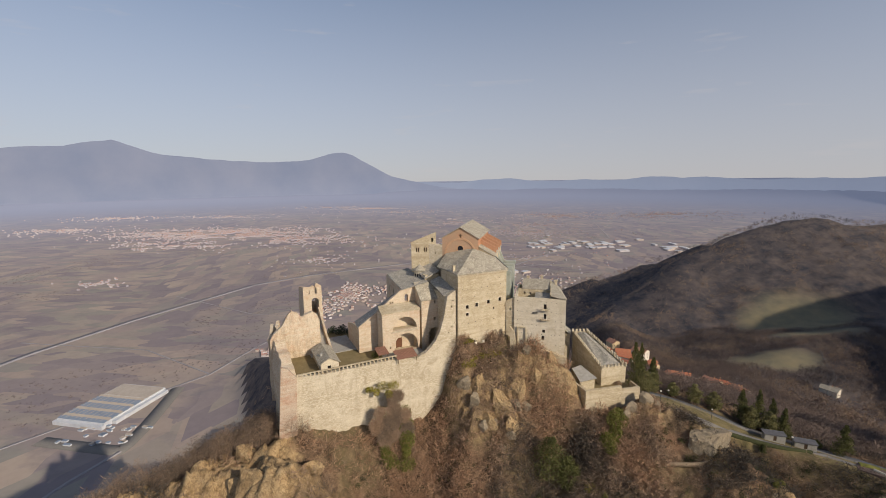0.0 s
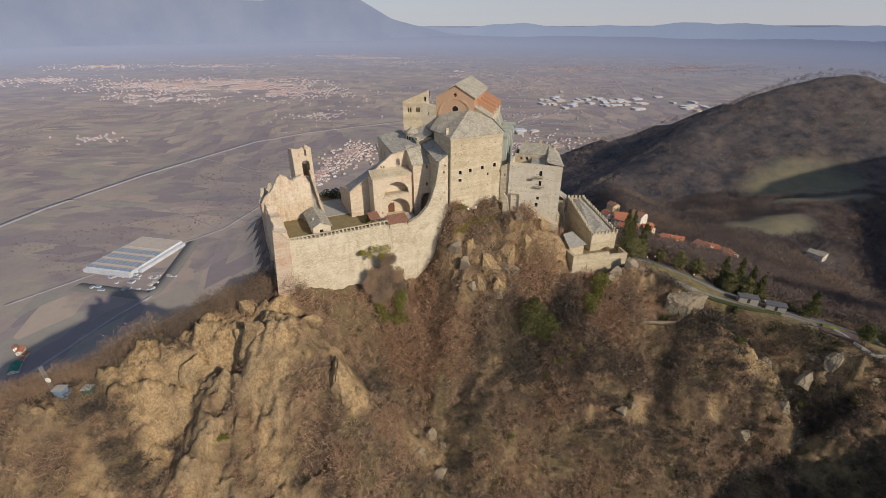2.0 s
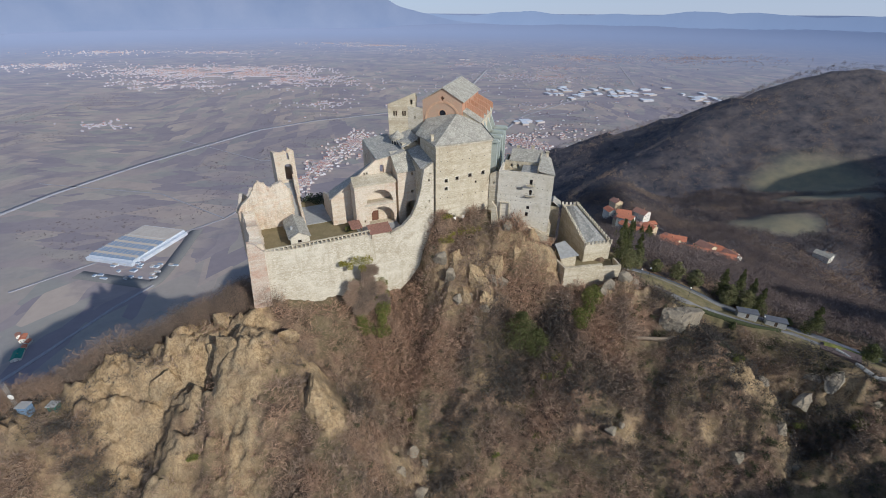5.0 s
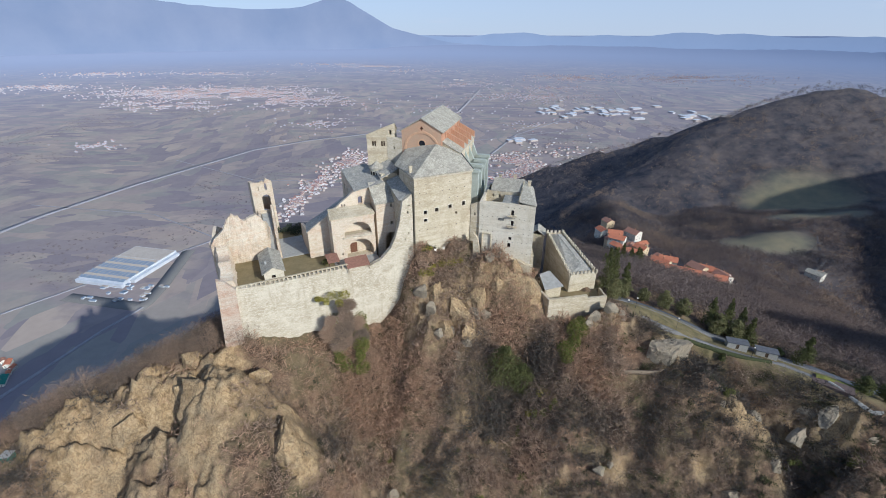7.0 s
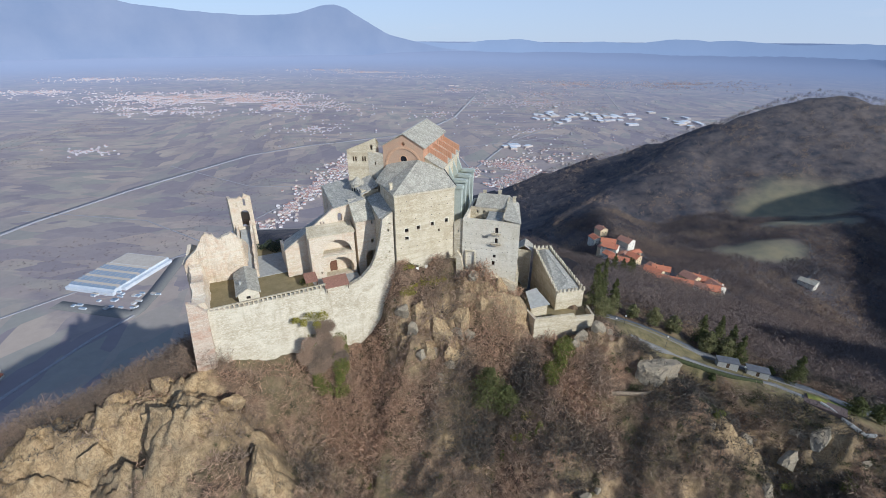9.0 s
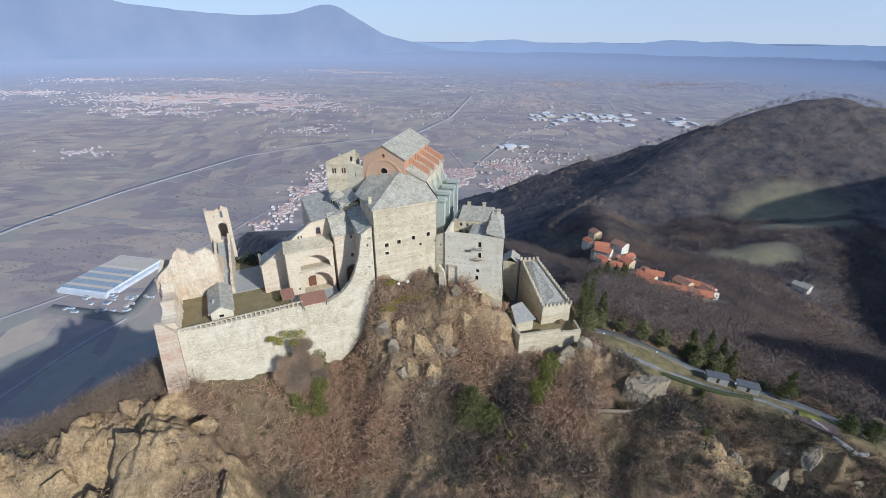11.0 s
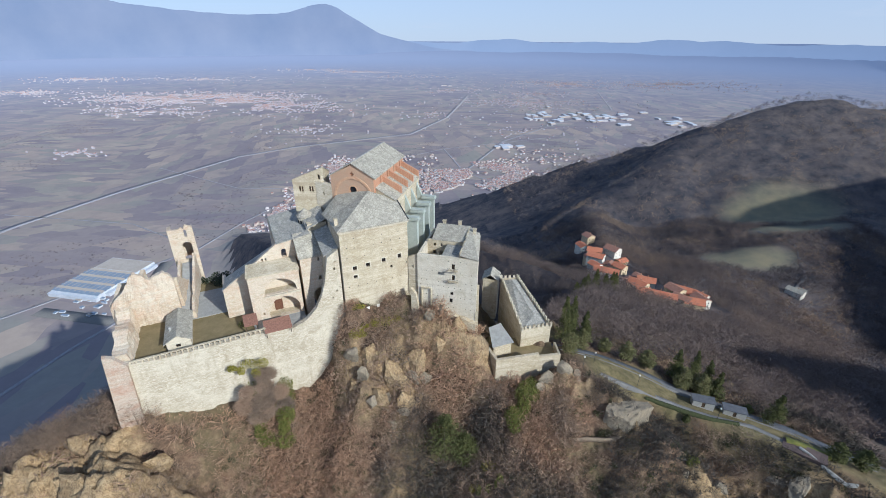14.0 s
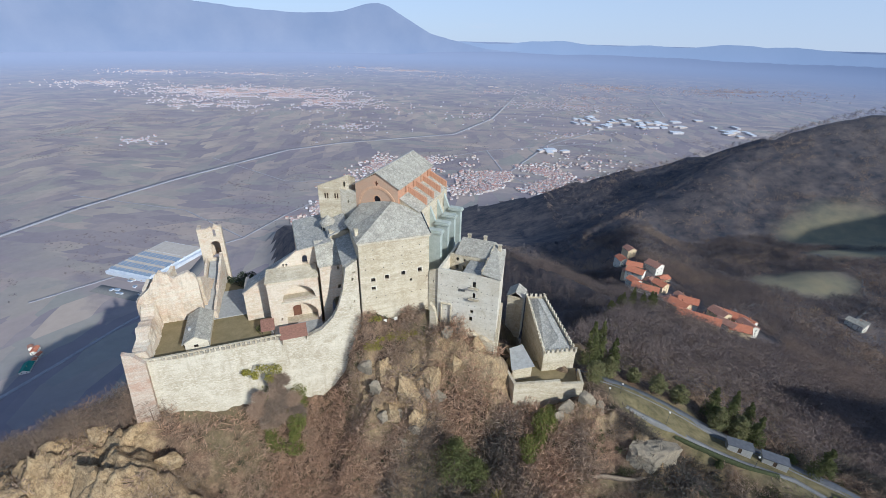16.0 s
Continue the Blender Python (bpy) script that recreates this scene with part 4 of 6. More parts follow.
slab(bm, [(-31.4, 15.0, 24.6), (-22.5, 15.0, 30.5), (-15.0, 15.0, 36.0), (-15.0, 22.0, 33.0), (-30.0, 24.0, 24.0)], 0.3)
part("upper_roof", bm, SLATE_BLUE, chapter)

hall = thing("small_hall", "small stone hall with a grey slab lean-to roof", "building", ABBEY)
bm = wall(bmesh.new(), rect(-9.8, -1.9, 12, 33.0), [hole(-4.6, 31.6, 0.6, 1.2), hole(-4.7, 25.4, 0.9, 1.3), arch(-7.2, -2.6, 15, 22.2)], 9.0, 0.9)
wall(bm, [(0, 12), (0, 33.0), (5.0, 37.9), (5.0, 12)], [hole(1.6, 32.2, 0.5, 1.4)], 0, 0.8, turned(-9.0, 9.903, 90))
part("wall", bm, RUIN, hall)
bm = bmesh.new()
slab(bm, [(-10.2, 8.6, 32.9), (-1.7, 8.6, 32.9), (-1.7, 15.0, 38.2), (-10.2, 15.0, 38.2)], 0.3)
part("roof", bm, SLATE, hall)
link = thing("link_building", "narrow stone building with stepped slab roofs", "building", ABBEY)
part("wall", boxes((-5.5, -0.003, 15.1, 22.0, 12, 40.2), (-3.6, -0.003, 3.0, 15.0, 12, 35.6)), STONE, link)
bm = bmesh.new()
slab(bm, [(-6.0, 14.4, 39.2), (-0.02, 14.4, 41.6), (-0.02, 22.3, 43.0), (-6.0, 22.3, 41.0)], 0.3)
slab(bm, [(-4.2, 2.6, 35.4), (-0.02, 2.6, 37.2), (-0.02, 14.3, 39.6), (-4.2, 14.3, 38.2)], 0.3)
part("roof", bm, SLATE_BLUE, link)

def eroded_wall(path, tops, base, thick, seed, amp=0.45):
    """A standing ruin along a plan line: uneven top, hollows and bulges worn into both faces."""
    cols, run = [], 0.0
    for (ax, ay), (bx, by) in zip(path, path[1:]):
        d = math.hypot(bx - ax, by - ay)
        n = max(2, int(d / 0.45))
        cols += [(ax + (bx - ax) * k / n, ay + (by - ay) * k / n, run + d * k / n, -(by - ay) / d, (bx - ax) / d) for k in range(n)]
        run += d
    cols.append((*path[-1], run, cols[-1][3], cols[-1][4]))
    bm, rows = bmesh.new(), 34
    off = Vector((seed * 7.1, seed * 3.3, seed))
    faces = []
    for x, y, t, nx_, ny_ in cols:
        top = float(np.interp(t / run, [q[0] for q in tops], [q[1] for q in tops])) + 0.7 * noise.noise(Vector((t * 0.55, 0, seed))) + 0.35 * noise.noise(Vector((t * 1.7, 5, seed)))
        ring = []
        for side in (-1, 1):
            col = []
            for j in range(rows):
                z = base + (top - base) * j / (rows - 1)
                q = Vector((x, y, z * 0.8)) * 0.42 + off
                push = amp * (noise.noise(q * 0.8) + 0.7 * noise.noise(q * 2.1) + 0.3 * noise.noise(q * 5.0)) - 0.45 * thick * max(0.0, (j / (rows - 1) - 0.75) * 1.6)
                w = side * (thick / 2 + push)
                col.append(bm.verts.new((x + nx_ * w, y + ny_ * w, z)))
            ring.append(col)
        faces.append(ring[0] + ring[1][::-1])
    for a, b in zip(faces, faces[1:]):
        for j in range(len(a) - 1):
            bm.faces.new((a[j], a[j + 1], b[j + 1], b[j]))
    for end in (faces[0], faces[-1]):
        for j in range(rows - 1):
            bm.faces.new((end[j], end[j + 1], end[-2 - j], end[-1 - j]))
    bmesh.ops.recalc_face_normals(bm, faces=bm.faces[:])
    return bm


# the long retaining wall of the terrace, sweeping up to the block
terrace = thing("retaining_wall", "long pale stone retaining wall sweeping up to the monastery", "wall", ABBEY)
SWEEP = [(-57.5, 18.5), (-53.5, 17.2), (-46, 16.6), (-36, 16.6), (-27, 16.8), (-20, 16.5), (-15.4, 15.6), (-11.3, 17.3), (-8.1, 20.4), (-6.3, 24.0), (-5.0, 28.1), (-4.2, 32.0), (-3.6, 35.4), (-0.4, 37.3)]
bm = wall(bmesh.new(), [(-60.3, -14), (-58.6, 18.8)] + rough_line(SWEEP, 0.1, 1.0, 6) + [(-0.4, -14)], [hole(-2.0, 31.6, 0.5, 0.9), hole(-1.6, 33.8, 0.8, 0.4), hole(-1.9, 24.5, 0.4, 0.6), hole(-0.9, 25.6, 0.35, 0.5), hole(-3.2, 22.5, 0.35, 0.5)], 1.0, 1.5)
part("wall", bm, STONE_PALE, terrace)
part("outer_wall", eroded_wall([(-55.9, 2.8), (-56.0, 12), (-56.4, 22)], [(0, 19.4), (0.2, 19.0), (0.45, 21.4), (0.75, 20.4), (1, 23.2)], -10, 5.2, 12, 0.5), RUIN, terrace)
bm = wall(bmesh.new(), [(-61.2, -12), (-58.4, 21.8), (-56.6, 21.0), (-54.2, 17.8), (-55.6, -12)], (), -0.2, 1.197)
part("corner_buttress", bm, RUIN_RED, terrace, "corner buttress with reddish weathered top")
for k in range(26):
    u = -54 + 1.25 * k
    part("parapet_post", boxes((u, u + 0.35, 1.15, 1.6, 16.3, 17.7)), STONE, terrace)
part("parapet_rail", boxes((-54, -22.3, 1.1, 1.65, 17.7, 17.95)), STONE, terrace)

floor = thing("terrace_floor", "dry grass terrace behind the retaining wall", "terrace", ABBEY)
part("lawn", boxes((-57.0, -10.7, 2.5, 40, 10, 15.4)), GRASS, floor)
part("paving", boxes((-46.8, -30.9, 18.5, 34, 15.0, 15.6), (-25, -10.8, 2.6, 8.8, 15.0, 15.55)), CEMENT, floor)

shed = thing("terrace_house", "low stone house with a grey slab gable roof", "house", ABBEY)
bm = block_walls(bmesh.new(), -46.2, -40.6, 4.8, 18.6, 13, 18.3, 0.5, front=[hole(-43.6, 16.9, 1.1, 0.9)], right=[hole(2.0, 17.0, 0.7, 1.1), hole(5.0, 17.0, 0.7, 1.1), hole(8.0, 17.0, 0.7, 1.1), hole(11.0, 16.6, 0.9, 1.9)])
wall(bm, [(-46.2, 18.3), (-43.4, 19.9), (-40.6, 18.3)], (), 4.8, 0.5)
wall(bm, [(-46.2, 18.3), (-43.4, 19.9), (-40.6, 18.3)], (), 18.1, 0.5)
part("wall", bm, STONE_PALE, shed)
bm = bmesh.new()
slab(bm, [(-40.1, 4.3, 18.25), (-40.1, 19.0, 18.25), (-43.4, 19.0, 20.2), (-43.4, 4.3, 20.2)], 0.2)
slab(bm, [(-43.4, 4.3, 20.2), (-43.4, 19.0, 20.2), (-46.8, 19.0, 18.25), (-46.8, 4.3, 18.25)], 0.2)
part("roof", bm, SLATE, shed)
window(shed, -43.6, 16.9, 1.1, 0.9, 5.0)
part("chimney", boxes((-45.4, -44.8, 9, 9.6, 18.6, 20.2)), CEMENT, shed)


def tile_roof(x0, x1, y0, y1, z, drop, label):
    ob = thing("tiled_shelter", label, "shelter", ABBEY, "red roofs on the terrace")
    bm = bmesh.new()
    slab(bm, [(x0, y0, z - drop), (x1, y0, z - drop), (x1, y1, z), (x0, y1, z)], 0.12)
    part("roof", bm, TILE_RED, ob)
    k = int((x1 - x0) / 0.45)
    bm = bmesh.new()
    for i in range(k + 1):
        x = x0 + (x1 - x0) * i / k
        slab(bm, [(x - 0.09, y0, z - drop + 0.09), (x + 0.09, y0, z - drop + 0.09), (x + 0.09, y1, z + 0.09), (x - 0.09, y1, z + 0.09)], 0.085)
    part("roof_tiles", bm, TILE_RED, ob)["kind"] = "stuff"
    for x in (x0 + 0.2, x1 - 0.4):
        for y in (y0 + 0.2, y1 - 0.4):
            part("post", boxes((x, x + 0.2, y, y + 0.2, 15.4, z - drop)), WOOD_DARK, ob)


tile_roof(-27.4, -23.9, 4.4, 9.2, 18.6, 0.9, "small red tiled lean-to on the terrace")
tile_roof(-22.6, -15.6, -0.2, 4.2, 18.4, 1.4, "long red tiled shelter on the retaining wall")

# the ruined new monastery and its tall tower
ruin = thing("ruined_monastery", "jagged roofless stone ruin with reddish patches", "ruin", ABBEY)
part("front_wall", eroded_wall([(-59.2, 22.5), (-51, 22.1), (-43.0, 22.5)], [(0, 22.4), (0.1, 25.0), (0.25, 27.0), (0.36, 30.0), (0.46, 32.0), (0.56, 31.0), (0.63, 28.8), (0.72, 29.8), (0.86, 30.6), (0.95, 29.6), (1, 27.6)], 4, 2.2, 3), RUIN, ruin)
part("side_wall", eroded_wall([(-43.0, 24.1), (-41.6, 34), (-40.9, 45.0)], [(0, 27.2), (0.2, 25), (0.4, 22), (0.65, 18.5), (1, 17.5)], 4, 1.5, 5, 0.3), RUIN, ruin)
part("rear_wall", eroded_wall([(-59.0, 24.1), (-56.5, 36), (-54.0, 47)], [(0, 22.5), (0.33, 25), (0.66, 20.5), (1, 21)], 0, 1.5, 8, 0.35), RUIN, ruin)
stairs = thing("stair_wall", "twin weathered stone walls of a stair climbing to the ruined tower", "wall", ABBEY)
part("wall", eroded_wall([(-38.6, 44.5), (-39.4, 31), (-40.0, 18.9)], [(0, 25.0), (0.3, 22.4), (0.7, 19.4), (1, 18.0)], 12, 1.1, 21, 0.15), RUIN, stairs)
part("wall", eroded_wall([(-43.2, 44.5), (-43.6, 31), (-44.0, 18.9)], [(0, 23.6), (0.3, 21.4), (0.7, 18.8), (1, 17.6)], 12, 1.0, 23, 0.15), RUIN, stairs)
part("flight", wall(bmesh.new(), [(0, 12), (0, 16.4), (25.6, 22.0), (25.6, 12)], (), 0, 3.0, turned(-40.3, 18.9, 88)), CEMENT, stairs)
tower = thing("ruined_tower", "tall roofless stone tower with broken arched openings", "tower", ABBEY @ turned(-44.3, 45.0, 5))
bm = wall(bmesh.new(), [(0, 2)] + rough_line([(0, 33.6), (3.0, 33.4), (4.0, 34.0), (4.6, 33.0), (5.2, 34.8), (6.0, 34.2), (7.2, 33.4)], 0.12, 0.8, 14) + [(7.2, 2)], [arch(3.1, 5.9, 22.6, 28.8), arch(3.4, 6.2, 14.0, 21.0), arch(4.5, 5.3, 30.4, 33.0, 6), hole(1.9, 31.3, 1.3, 1.6)], 0, 1.0)
wall(bm, [(0, 2)] + rough_line([(0, 33.2), (4, 32.4), (6, 31.5)], 0.25, 0.8, 15) + [(6, 2)], [arch(2, 3.6, 24, 28, 8)], 0, 1.0, turned(7.2, 1.003, 90))
wall(bm, [(0, 2)] + rough_line([(0, 33.4), (4, 33.0), (6, 32.5)], 0.25, 0.8, 16) + [(6, 2)], (), 0, 1.0, turned(1.0, 1.003, 90))
wall(bm, [(0, 2), (0, 27), (7.2, 25), (7.2, 2)], [arch(2.5, 5.5, 14, 21)], 7.003, 1.0)
part("wall", bm, RUIN, tower)
part("niche_panel", wall(bmesh.new(), hole(1.9, 31.3, 1.3, 1.6), (), 0.5, 0.2), RUIN, tower)

# the battlemented gatehouse
gate = thing("gatehouse", "long battlemented stone gatehouse with a grey hipped roof", "building")
nl, nr, fr, fl = (59.2, 153.3, 4.3), (69.4, 155.9, 4.3), (61.4, 177.4, 10.2), (55.0, 176.6, 10.4)


def edge_wall(bm, a, b, thick=0.6, low=-12.0, holes=()):
    d = math.hypot(b[0] - a[0], b[1] - a[1])
    wall(bm, [(0, low), (0, a[2]), (d, b[2]), (d, low)], holes, 0, thick, turned(a[0], a[1], math.degrees(math.atan2(b[1] - a[1], b[0] - a[0]))))


bm = bmesh.new()
for a, b in ((nl, nr), (nr, fr), (fr, fl), (fl, nl)):
    edge_wall(bm, a, b)
part("wall", bm, STONE, gate)


def merlons(parent, a, b, step=1.5, w=0.75, h=1.15):
    """Swallow-tailed battlements along an edge."""
    d = Vector(b) - Vector(a)
    n = int(Vector((d.x, d.y)).length / step)
    ang = math.degrees(math.atan2(d.y, d.x))
    for k in range(n + 1):
        p = Vector(a) + d * (k / n)
        me = [(-w / 2, -0.3), (-w / 2, h), (-w / 6, h - 0.05), (0, h - 0.38), (w / 6, h - 0.05), (w / 2, h), (w / 2, -0.3)]
        part("merlon", wall(bmesh.new(), [(x, z + p.z) for x, z in me], (), 0.03, 0.45, turned(p.x, p.y, ang)), STONE_PALE, parent)


for a, b in ((nl, nr), (nr, fr), (fr, fl), (fl, nl)):
    merlons(gate, a, b)
r1, r2 = (64.4, 159.5, 5.9), (58.6, 174.5, 11.0)
ins = [(59.9, 154.2, 3.9), (68.6, 156.5, 3.9), (61.0, 176.6, 9.7), (55.8, 175.9, 9.9)]
bm = bmesh.new()
slab(bm, [ins[0], ins[1], r1], 0.15)
slab(bm, [ins[1], ins[2], r2, r1], 0.15)
slab(bm, [ins[2], ins[3], r2], 0.15)
slab(bm, [ins[3], ins[0], r1, r2], 0.15)
part("roof", bm, SLATE_BLUE, gate)
bm = bmesh.new()
for k in range(24):
    f = (k + 0.5) / 24
    a, b = Vector(ins[3]).lerp(Vector(ins[0]), f), Vector(r2).lerp(Vector(r1), f)
    e = (Vector(ins[0]) - Vector(ins[3])).normalized() * 0.12
    up = Vector((0, 0, 0.1))
    slab(bm, [a - e + up, a + e + up, b + e + up, b - e + up], 0.098)
part("roof_ribs", bm, SLATE_BLUE, gate)["kind"] = "stuff"

far_hut = thing("gate_hut", "small stone hut with a pitched slab roof", "hut", turned(48.6, 178.0, -14))
part("wall", block_walls(bmesh.new(), 0, 5.5, 0, 6, -8, 9.2, 0.5), STONE, far_hut)
bm = bmesh.new()
slab(bm, [(-0.4, -0.4, 9.2), (2.75, -0.4, 11.4), (2.75, 6.4, 11.4), (-0.4, 6.4, 9.2)], 0.2)
slab(bm, [(2.75, -0.4, 11.4), (5.9, -0.4, 9.2), (5.9, 6.4, 9.2), (2.75, 6.4, 11.4)], 0.2)
part("roof", bm, SLATE, far_hut)

bastion = thing("bastion_wall", "low weathered stone bastion wall below the gatehouse", "wall")
bm = bmesh.new()
pa, pb, pc, pd, pe = (41.9, 161.5, 2.2), (45.0, 153.0, 1.5), (49.9, 142.2, 1.2), (63.6, 145.0, 1.4), (70.6, 145.9, 0.5)
edge_wall(bm, pa, pc, 0.9, -9)
edge_wall(bm, pc, pd, 0.9, -9)
edge_wall(bm, (63.6, 145.0, 0.3), pe, 0.9, -9)
edge_wall(bm, pe, (71.0, 154.0, -1.0), 0.7, -12)
part("wall", bm, STONE, bastion)
part("rampart_floor", wall(bmesh.new(), [(46, 153), (50.5, 143.4), (70, 146.6), (70, 156), (58, 158), (50, 160)], (), 0, 6, Matrix.Translation((0, 0, -2.6)) @ Matrix(((1, 0, 0, 0), (0, 0, 1, 0), (0, -1, 0, 0), (0, 0, 0, 1)))), GRASS, bastion)
hut = thing("bastion_hut", "small hut with a flat grey slab roof", "hut")
bm = bmesh.new()
edge_wall(bm, (49.6, 147.4, 1.6), (55.6, 150.0, 1.6), 0.5, -4)
edge_wall(bm, (55.6, 150.0, 1.6), (52.5, 157.5, 2.6), 0.5, -4)
edge_wall(bm, (49.2, 155.0, 2.6), (49.6, 147.4, 1.6), 0.5, -4)
part("wall", bm, STONE, hut)
bm = bmesh.new()
slab(bm, [(49.2, 147.0, 2.4), (56.3, 149.6, 2.4), (53.0, 158.2, 3.6), (48.8, 155.6, 3.6)], 0.25)
part("roof", bm, CEMENT, hut)

# ---- rocks ----
def crag(x, y, z, size, seed, lean=0.0, label="weathered tan rock outcrop on the slope", material=None, m=None):
    """A broken outcrop: several blocks, each cut by flat faces, leaning on one another."""
    r = random.Random(seed)
    bm = bmesh.new()
    off = Vector((seed * 3.7, seed * 1.9, seed * 5.3))
    strike = r.uniform(0, math.pi)
    s = Vector((1.15, 1.1, 1.1))
    cuts = []
    for c in range(22):
        a = strike + r.choice((0, math.pi / 2, math.pi, -math.pi / 2)) + r.gauss(0, 0.35)
        t = r.gauss(0.25, 0.45)
        cuts.append((Vector((math.cos(a) * math.cos(t), math.sin(a) * math.cos(t), math.sin(t))), r.uniform(0.4, 0.8)))
    new_verts = bmesh.ops.create_icosphere(bm, subdivisions=4, radius=1.0)["verts"]
    for v in new_verts:
        p = v.co.copy()
        for n, d in cuts:
            over = p.dot(n) - d
            if over > 0:
                p -= n * over
        q = Vector((p.x * s.x, p.y * s.y, p.z * s.z))
        w = q * 2.2 + off
        q += p * (0.09 * noise.noise(w) - 0.16 * abs(noise.noise(w * 2.3)) + 0.06 * noise.noise(w * 5.5) + 0.035 * noise.noise(w * 12.0))
        q.x += lean * q.z
        v.co = Vector((q.x * size[0], q.y * size[1], q.z * size[2]))
    ob = mesh_object("rock_outcrop", bm, material or ROCK)
    ob.matrix_basis = m or pose(x, y, z - 0.12 * size[2], 0, 0, seed * 37 % 60 - 30)
    return tagged(ob, label, "rock", "outcrops on the slope")


for k, (x, y, z, s) in enumerate([
        (-49, 103, -7, (9, 6, 10)), (-42, 107, -6, (5, 4, 6)), (-57, 108, -7, (4, 4, 5)), (-65, 110, -9, (5, 4, 5)),
        (-74, 106, -12, (6, 4, 4)), (-70, 101, -14, (5, 4, 5)), (-82, 103, -16, (5, 4, 4)),
        (-37, 112, -5, (4, 3, 4)), (-58, 115, -3, (5, 4, 5)), (-66, 118, -7, (4, 4, 4))]):
    crag(x, y, z, s, k + 1)
for k, (x, y, z, s) in enumerate([(26, 141, -1.5, (5, 3.5, 6)), (12, 139.5, 5, (4.5, 3.5, 4.5)), (19, 137.2, -4, (5, 3.5, 6)), (23, 133.5, -11, (4.5, 3.5, 6)), (14.5, 134, -6, (4, 3, 5)), (32, 143, 0, (4, 3, 4)), (38, 145.5, 2, (4, 3, 4)), (7.5, 136, 0, (3, 2.5, 4))]):
    crag(x, y, ground_z(x, y) + 0.1 * s[2], s, k + 31, 0.0, "grey-tan rock below the monastery walls")
rnd = random.Random(19)
for k, (x, y, size) in enumerate([(7, 138.5, 2.2), (10.5, 135.5, 2.6), (13, 132, 2.4), (17, 134.5, 2.8), (21, 136.5, 2.6), (24.5, 138, 2.4), (22, 131.5, 2.2), (28, 139, 2.6), (33, 147.5, 2.2), (38, 148.8, 2.6), (42.5, 149.6, 2.2), (30, 146.5, 2.0), (50.5, 140, 2.0), (53, 142, 1.8), (66, 140.5, 2.6), (70.5, 142.2, 2.8), (75, 142.5, 2.6), (63, 138.6, 2.0), (19, 129.5, 2.0), (-1, 105, 2.6), (3, 103.5, 2.0), (63, 109, 2.2), (67, 111, 1.8)]):
    crag(x, y, ground_z(x, y) + 0.25 * size, (size * rnd.uniform(0.9, 1.4), size * 0.8, size * rnd.uniform(0.9, 1.5)), k + 91, rnd.uniform(-0.2, 0.2), "pale grey rock ledge among the scrub", ROCK_GREY)
for k, (x, y, z, s) in enumerate([(90, 134.5, -14, (8.5, 5, 7.5)), (114, 122, -30, (5, 3, 4)), (120, 113, -41, (4, 3, 5)), (125, 104, -52, (8, 2.5, 4)), (140, 122, -27, (7, 4, 4)), (147, 114, -33, (7, 3, 6)), (134, 124, -29, (5, 3, 3)), (128, 118, -34, (5, 3, 4)), (106, 125, -28, (4, 3, 4)), (106, 108, -49, (4, 2.5, 3)), (-5, 97, -47, (5, 3, 3)), (2, 95, -52, (4, 3, 3))]):
    crag(x, y, z, s, k + 51, 0.2, "grey rock among the scrub", ROCK_GREY)


crag(-25, 97, -17, (14, 5.8, 4.6), 77, 0.0, "large tilted tan rock slab lying on the slope", ROCK, Matrix.Translation((-25.3, 97.6, -16.8)) @ Matrix.Rotation(radians(-45), 4, "Z") @ Matrix.Rotation(radians(46), 4, "Y"))


# ---- scrub and woods ----
def spikes(rnd, n, reach, rise, w, base=(0.3, 0.0), low=0.2):
    """Thin tapering twigs that fan out and up from a foot or a stem."""
    v, f = [], []
    for k in range(n):
        a = rnd.uniform(0, 2 * math.pi)
        r0, z0 = base[0] * rnd.random(), rnd.uniform(0, base[1])
        r1, z1 = reach * rnd.uniform(0.3, 1.0), z0 + rise * rnd.uniform(low, 1.0)
        b, e = rnd.uniform(0, 2 * math.pi), rnd.uniform(-0.4, 0.4)
        c, s = math.cos(b) * w / 2, math.sin(b) * w / 2
        i = len(v)
        v += [(r0 * math.cos(a) - c, r0 * math.sin(a) - s, z0), (r0 * math.cos(a) + c, r0 * math.sin(a) + s, z0), (r1 * math.cos(a + e), r1 * math.sin(a + e), z1)]
        f.append((i, i + 1, i + 2))
    return v, f


def fuzz(rnd, n, radius, low, high, length, w):
    """Short twigs strewn through a rounded crown."""
    v, f = [], []
    for k in range(n):
        d = Vector((rnd.gauss(0, 1), rnd.gauss(0, 1), rnd.gauss(0, 1))).normalized() * rnd.random() ** 0.4
        p = Vector((d.x * radius, d.y * radius, (low + high) / 2 + d.z * (high - low) / 2))
        a = (Vector((d.x, d.y, 0.45)) + Vector((rnd.gauss(0, 0.6), rnd.gauss(0, 0.6), rnd.gauss(0, 0.5)))).normalized() * length * rnd.uniform(0.6, 1.3)
        b = a.cross(Vector((rnd.gauss(0, 1), rnd.gauss(0, 1), rnd.gauss(0, 1)))).normalized() * w / 2
        i = len(v)
        v += [tuple(p - b), tuple(p + b), tuple(p + a)]
        f.append((i, i + 1, i + 2))
    return v, f


def stem(v, f, h, w):
    for b in (0.3, 1.87):
        c, s = math.cos(b) * w / 2, math.sin(b) * w / 2
        i = len(v)
        v += [(-c, -s, -0.5), (c, s, -0.5), (0, 0, h)]
        f.append((i, i + 1, i + 2))
    return v, f


def templates(count, make):
    return [tuple(np.array(a) for a in make(random.Random(100 + k))) for k in range(count)]


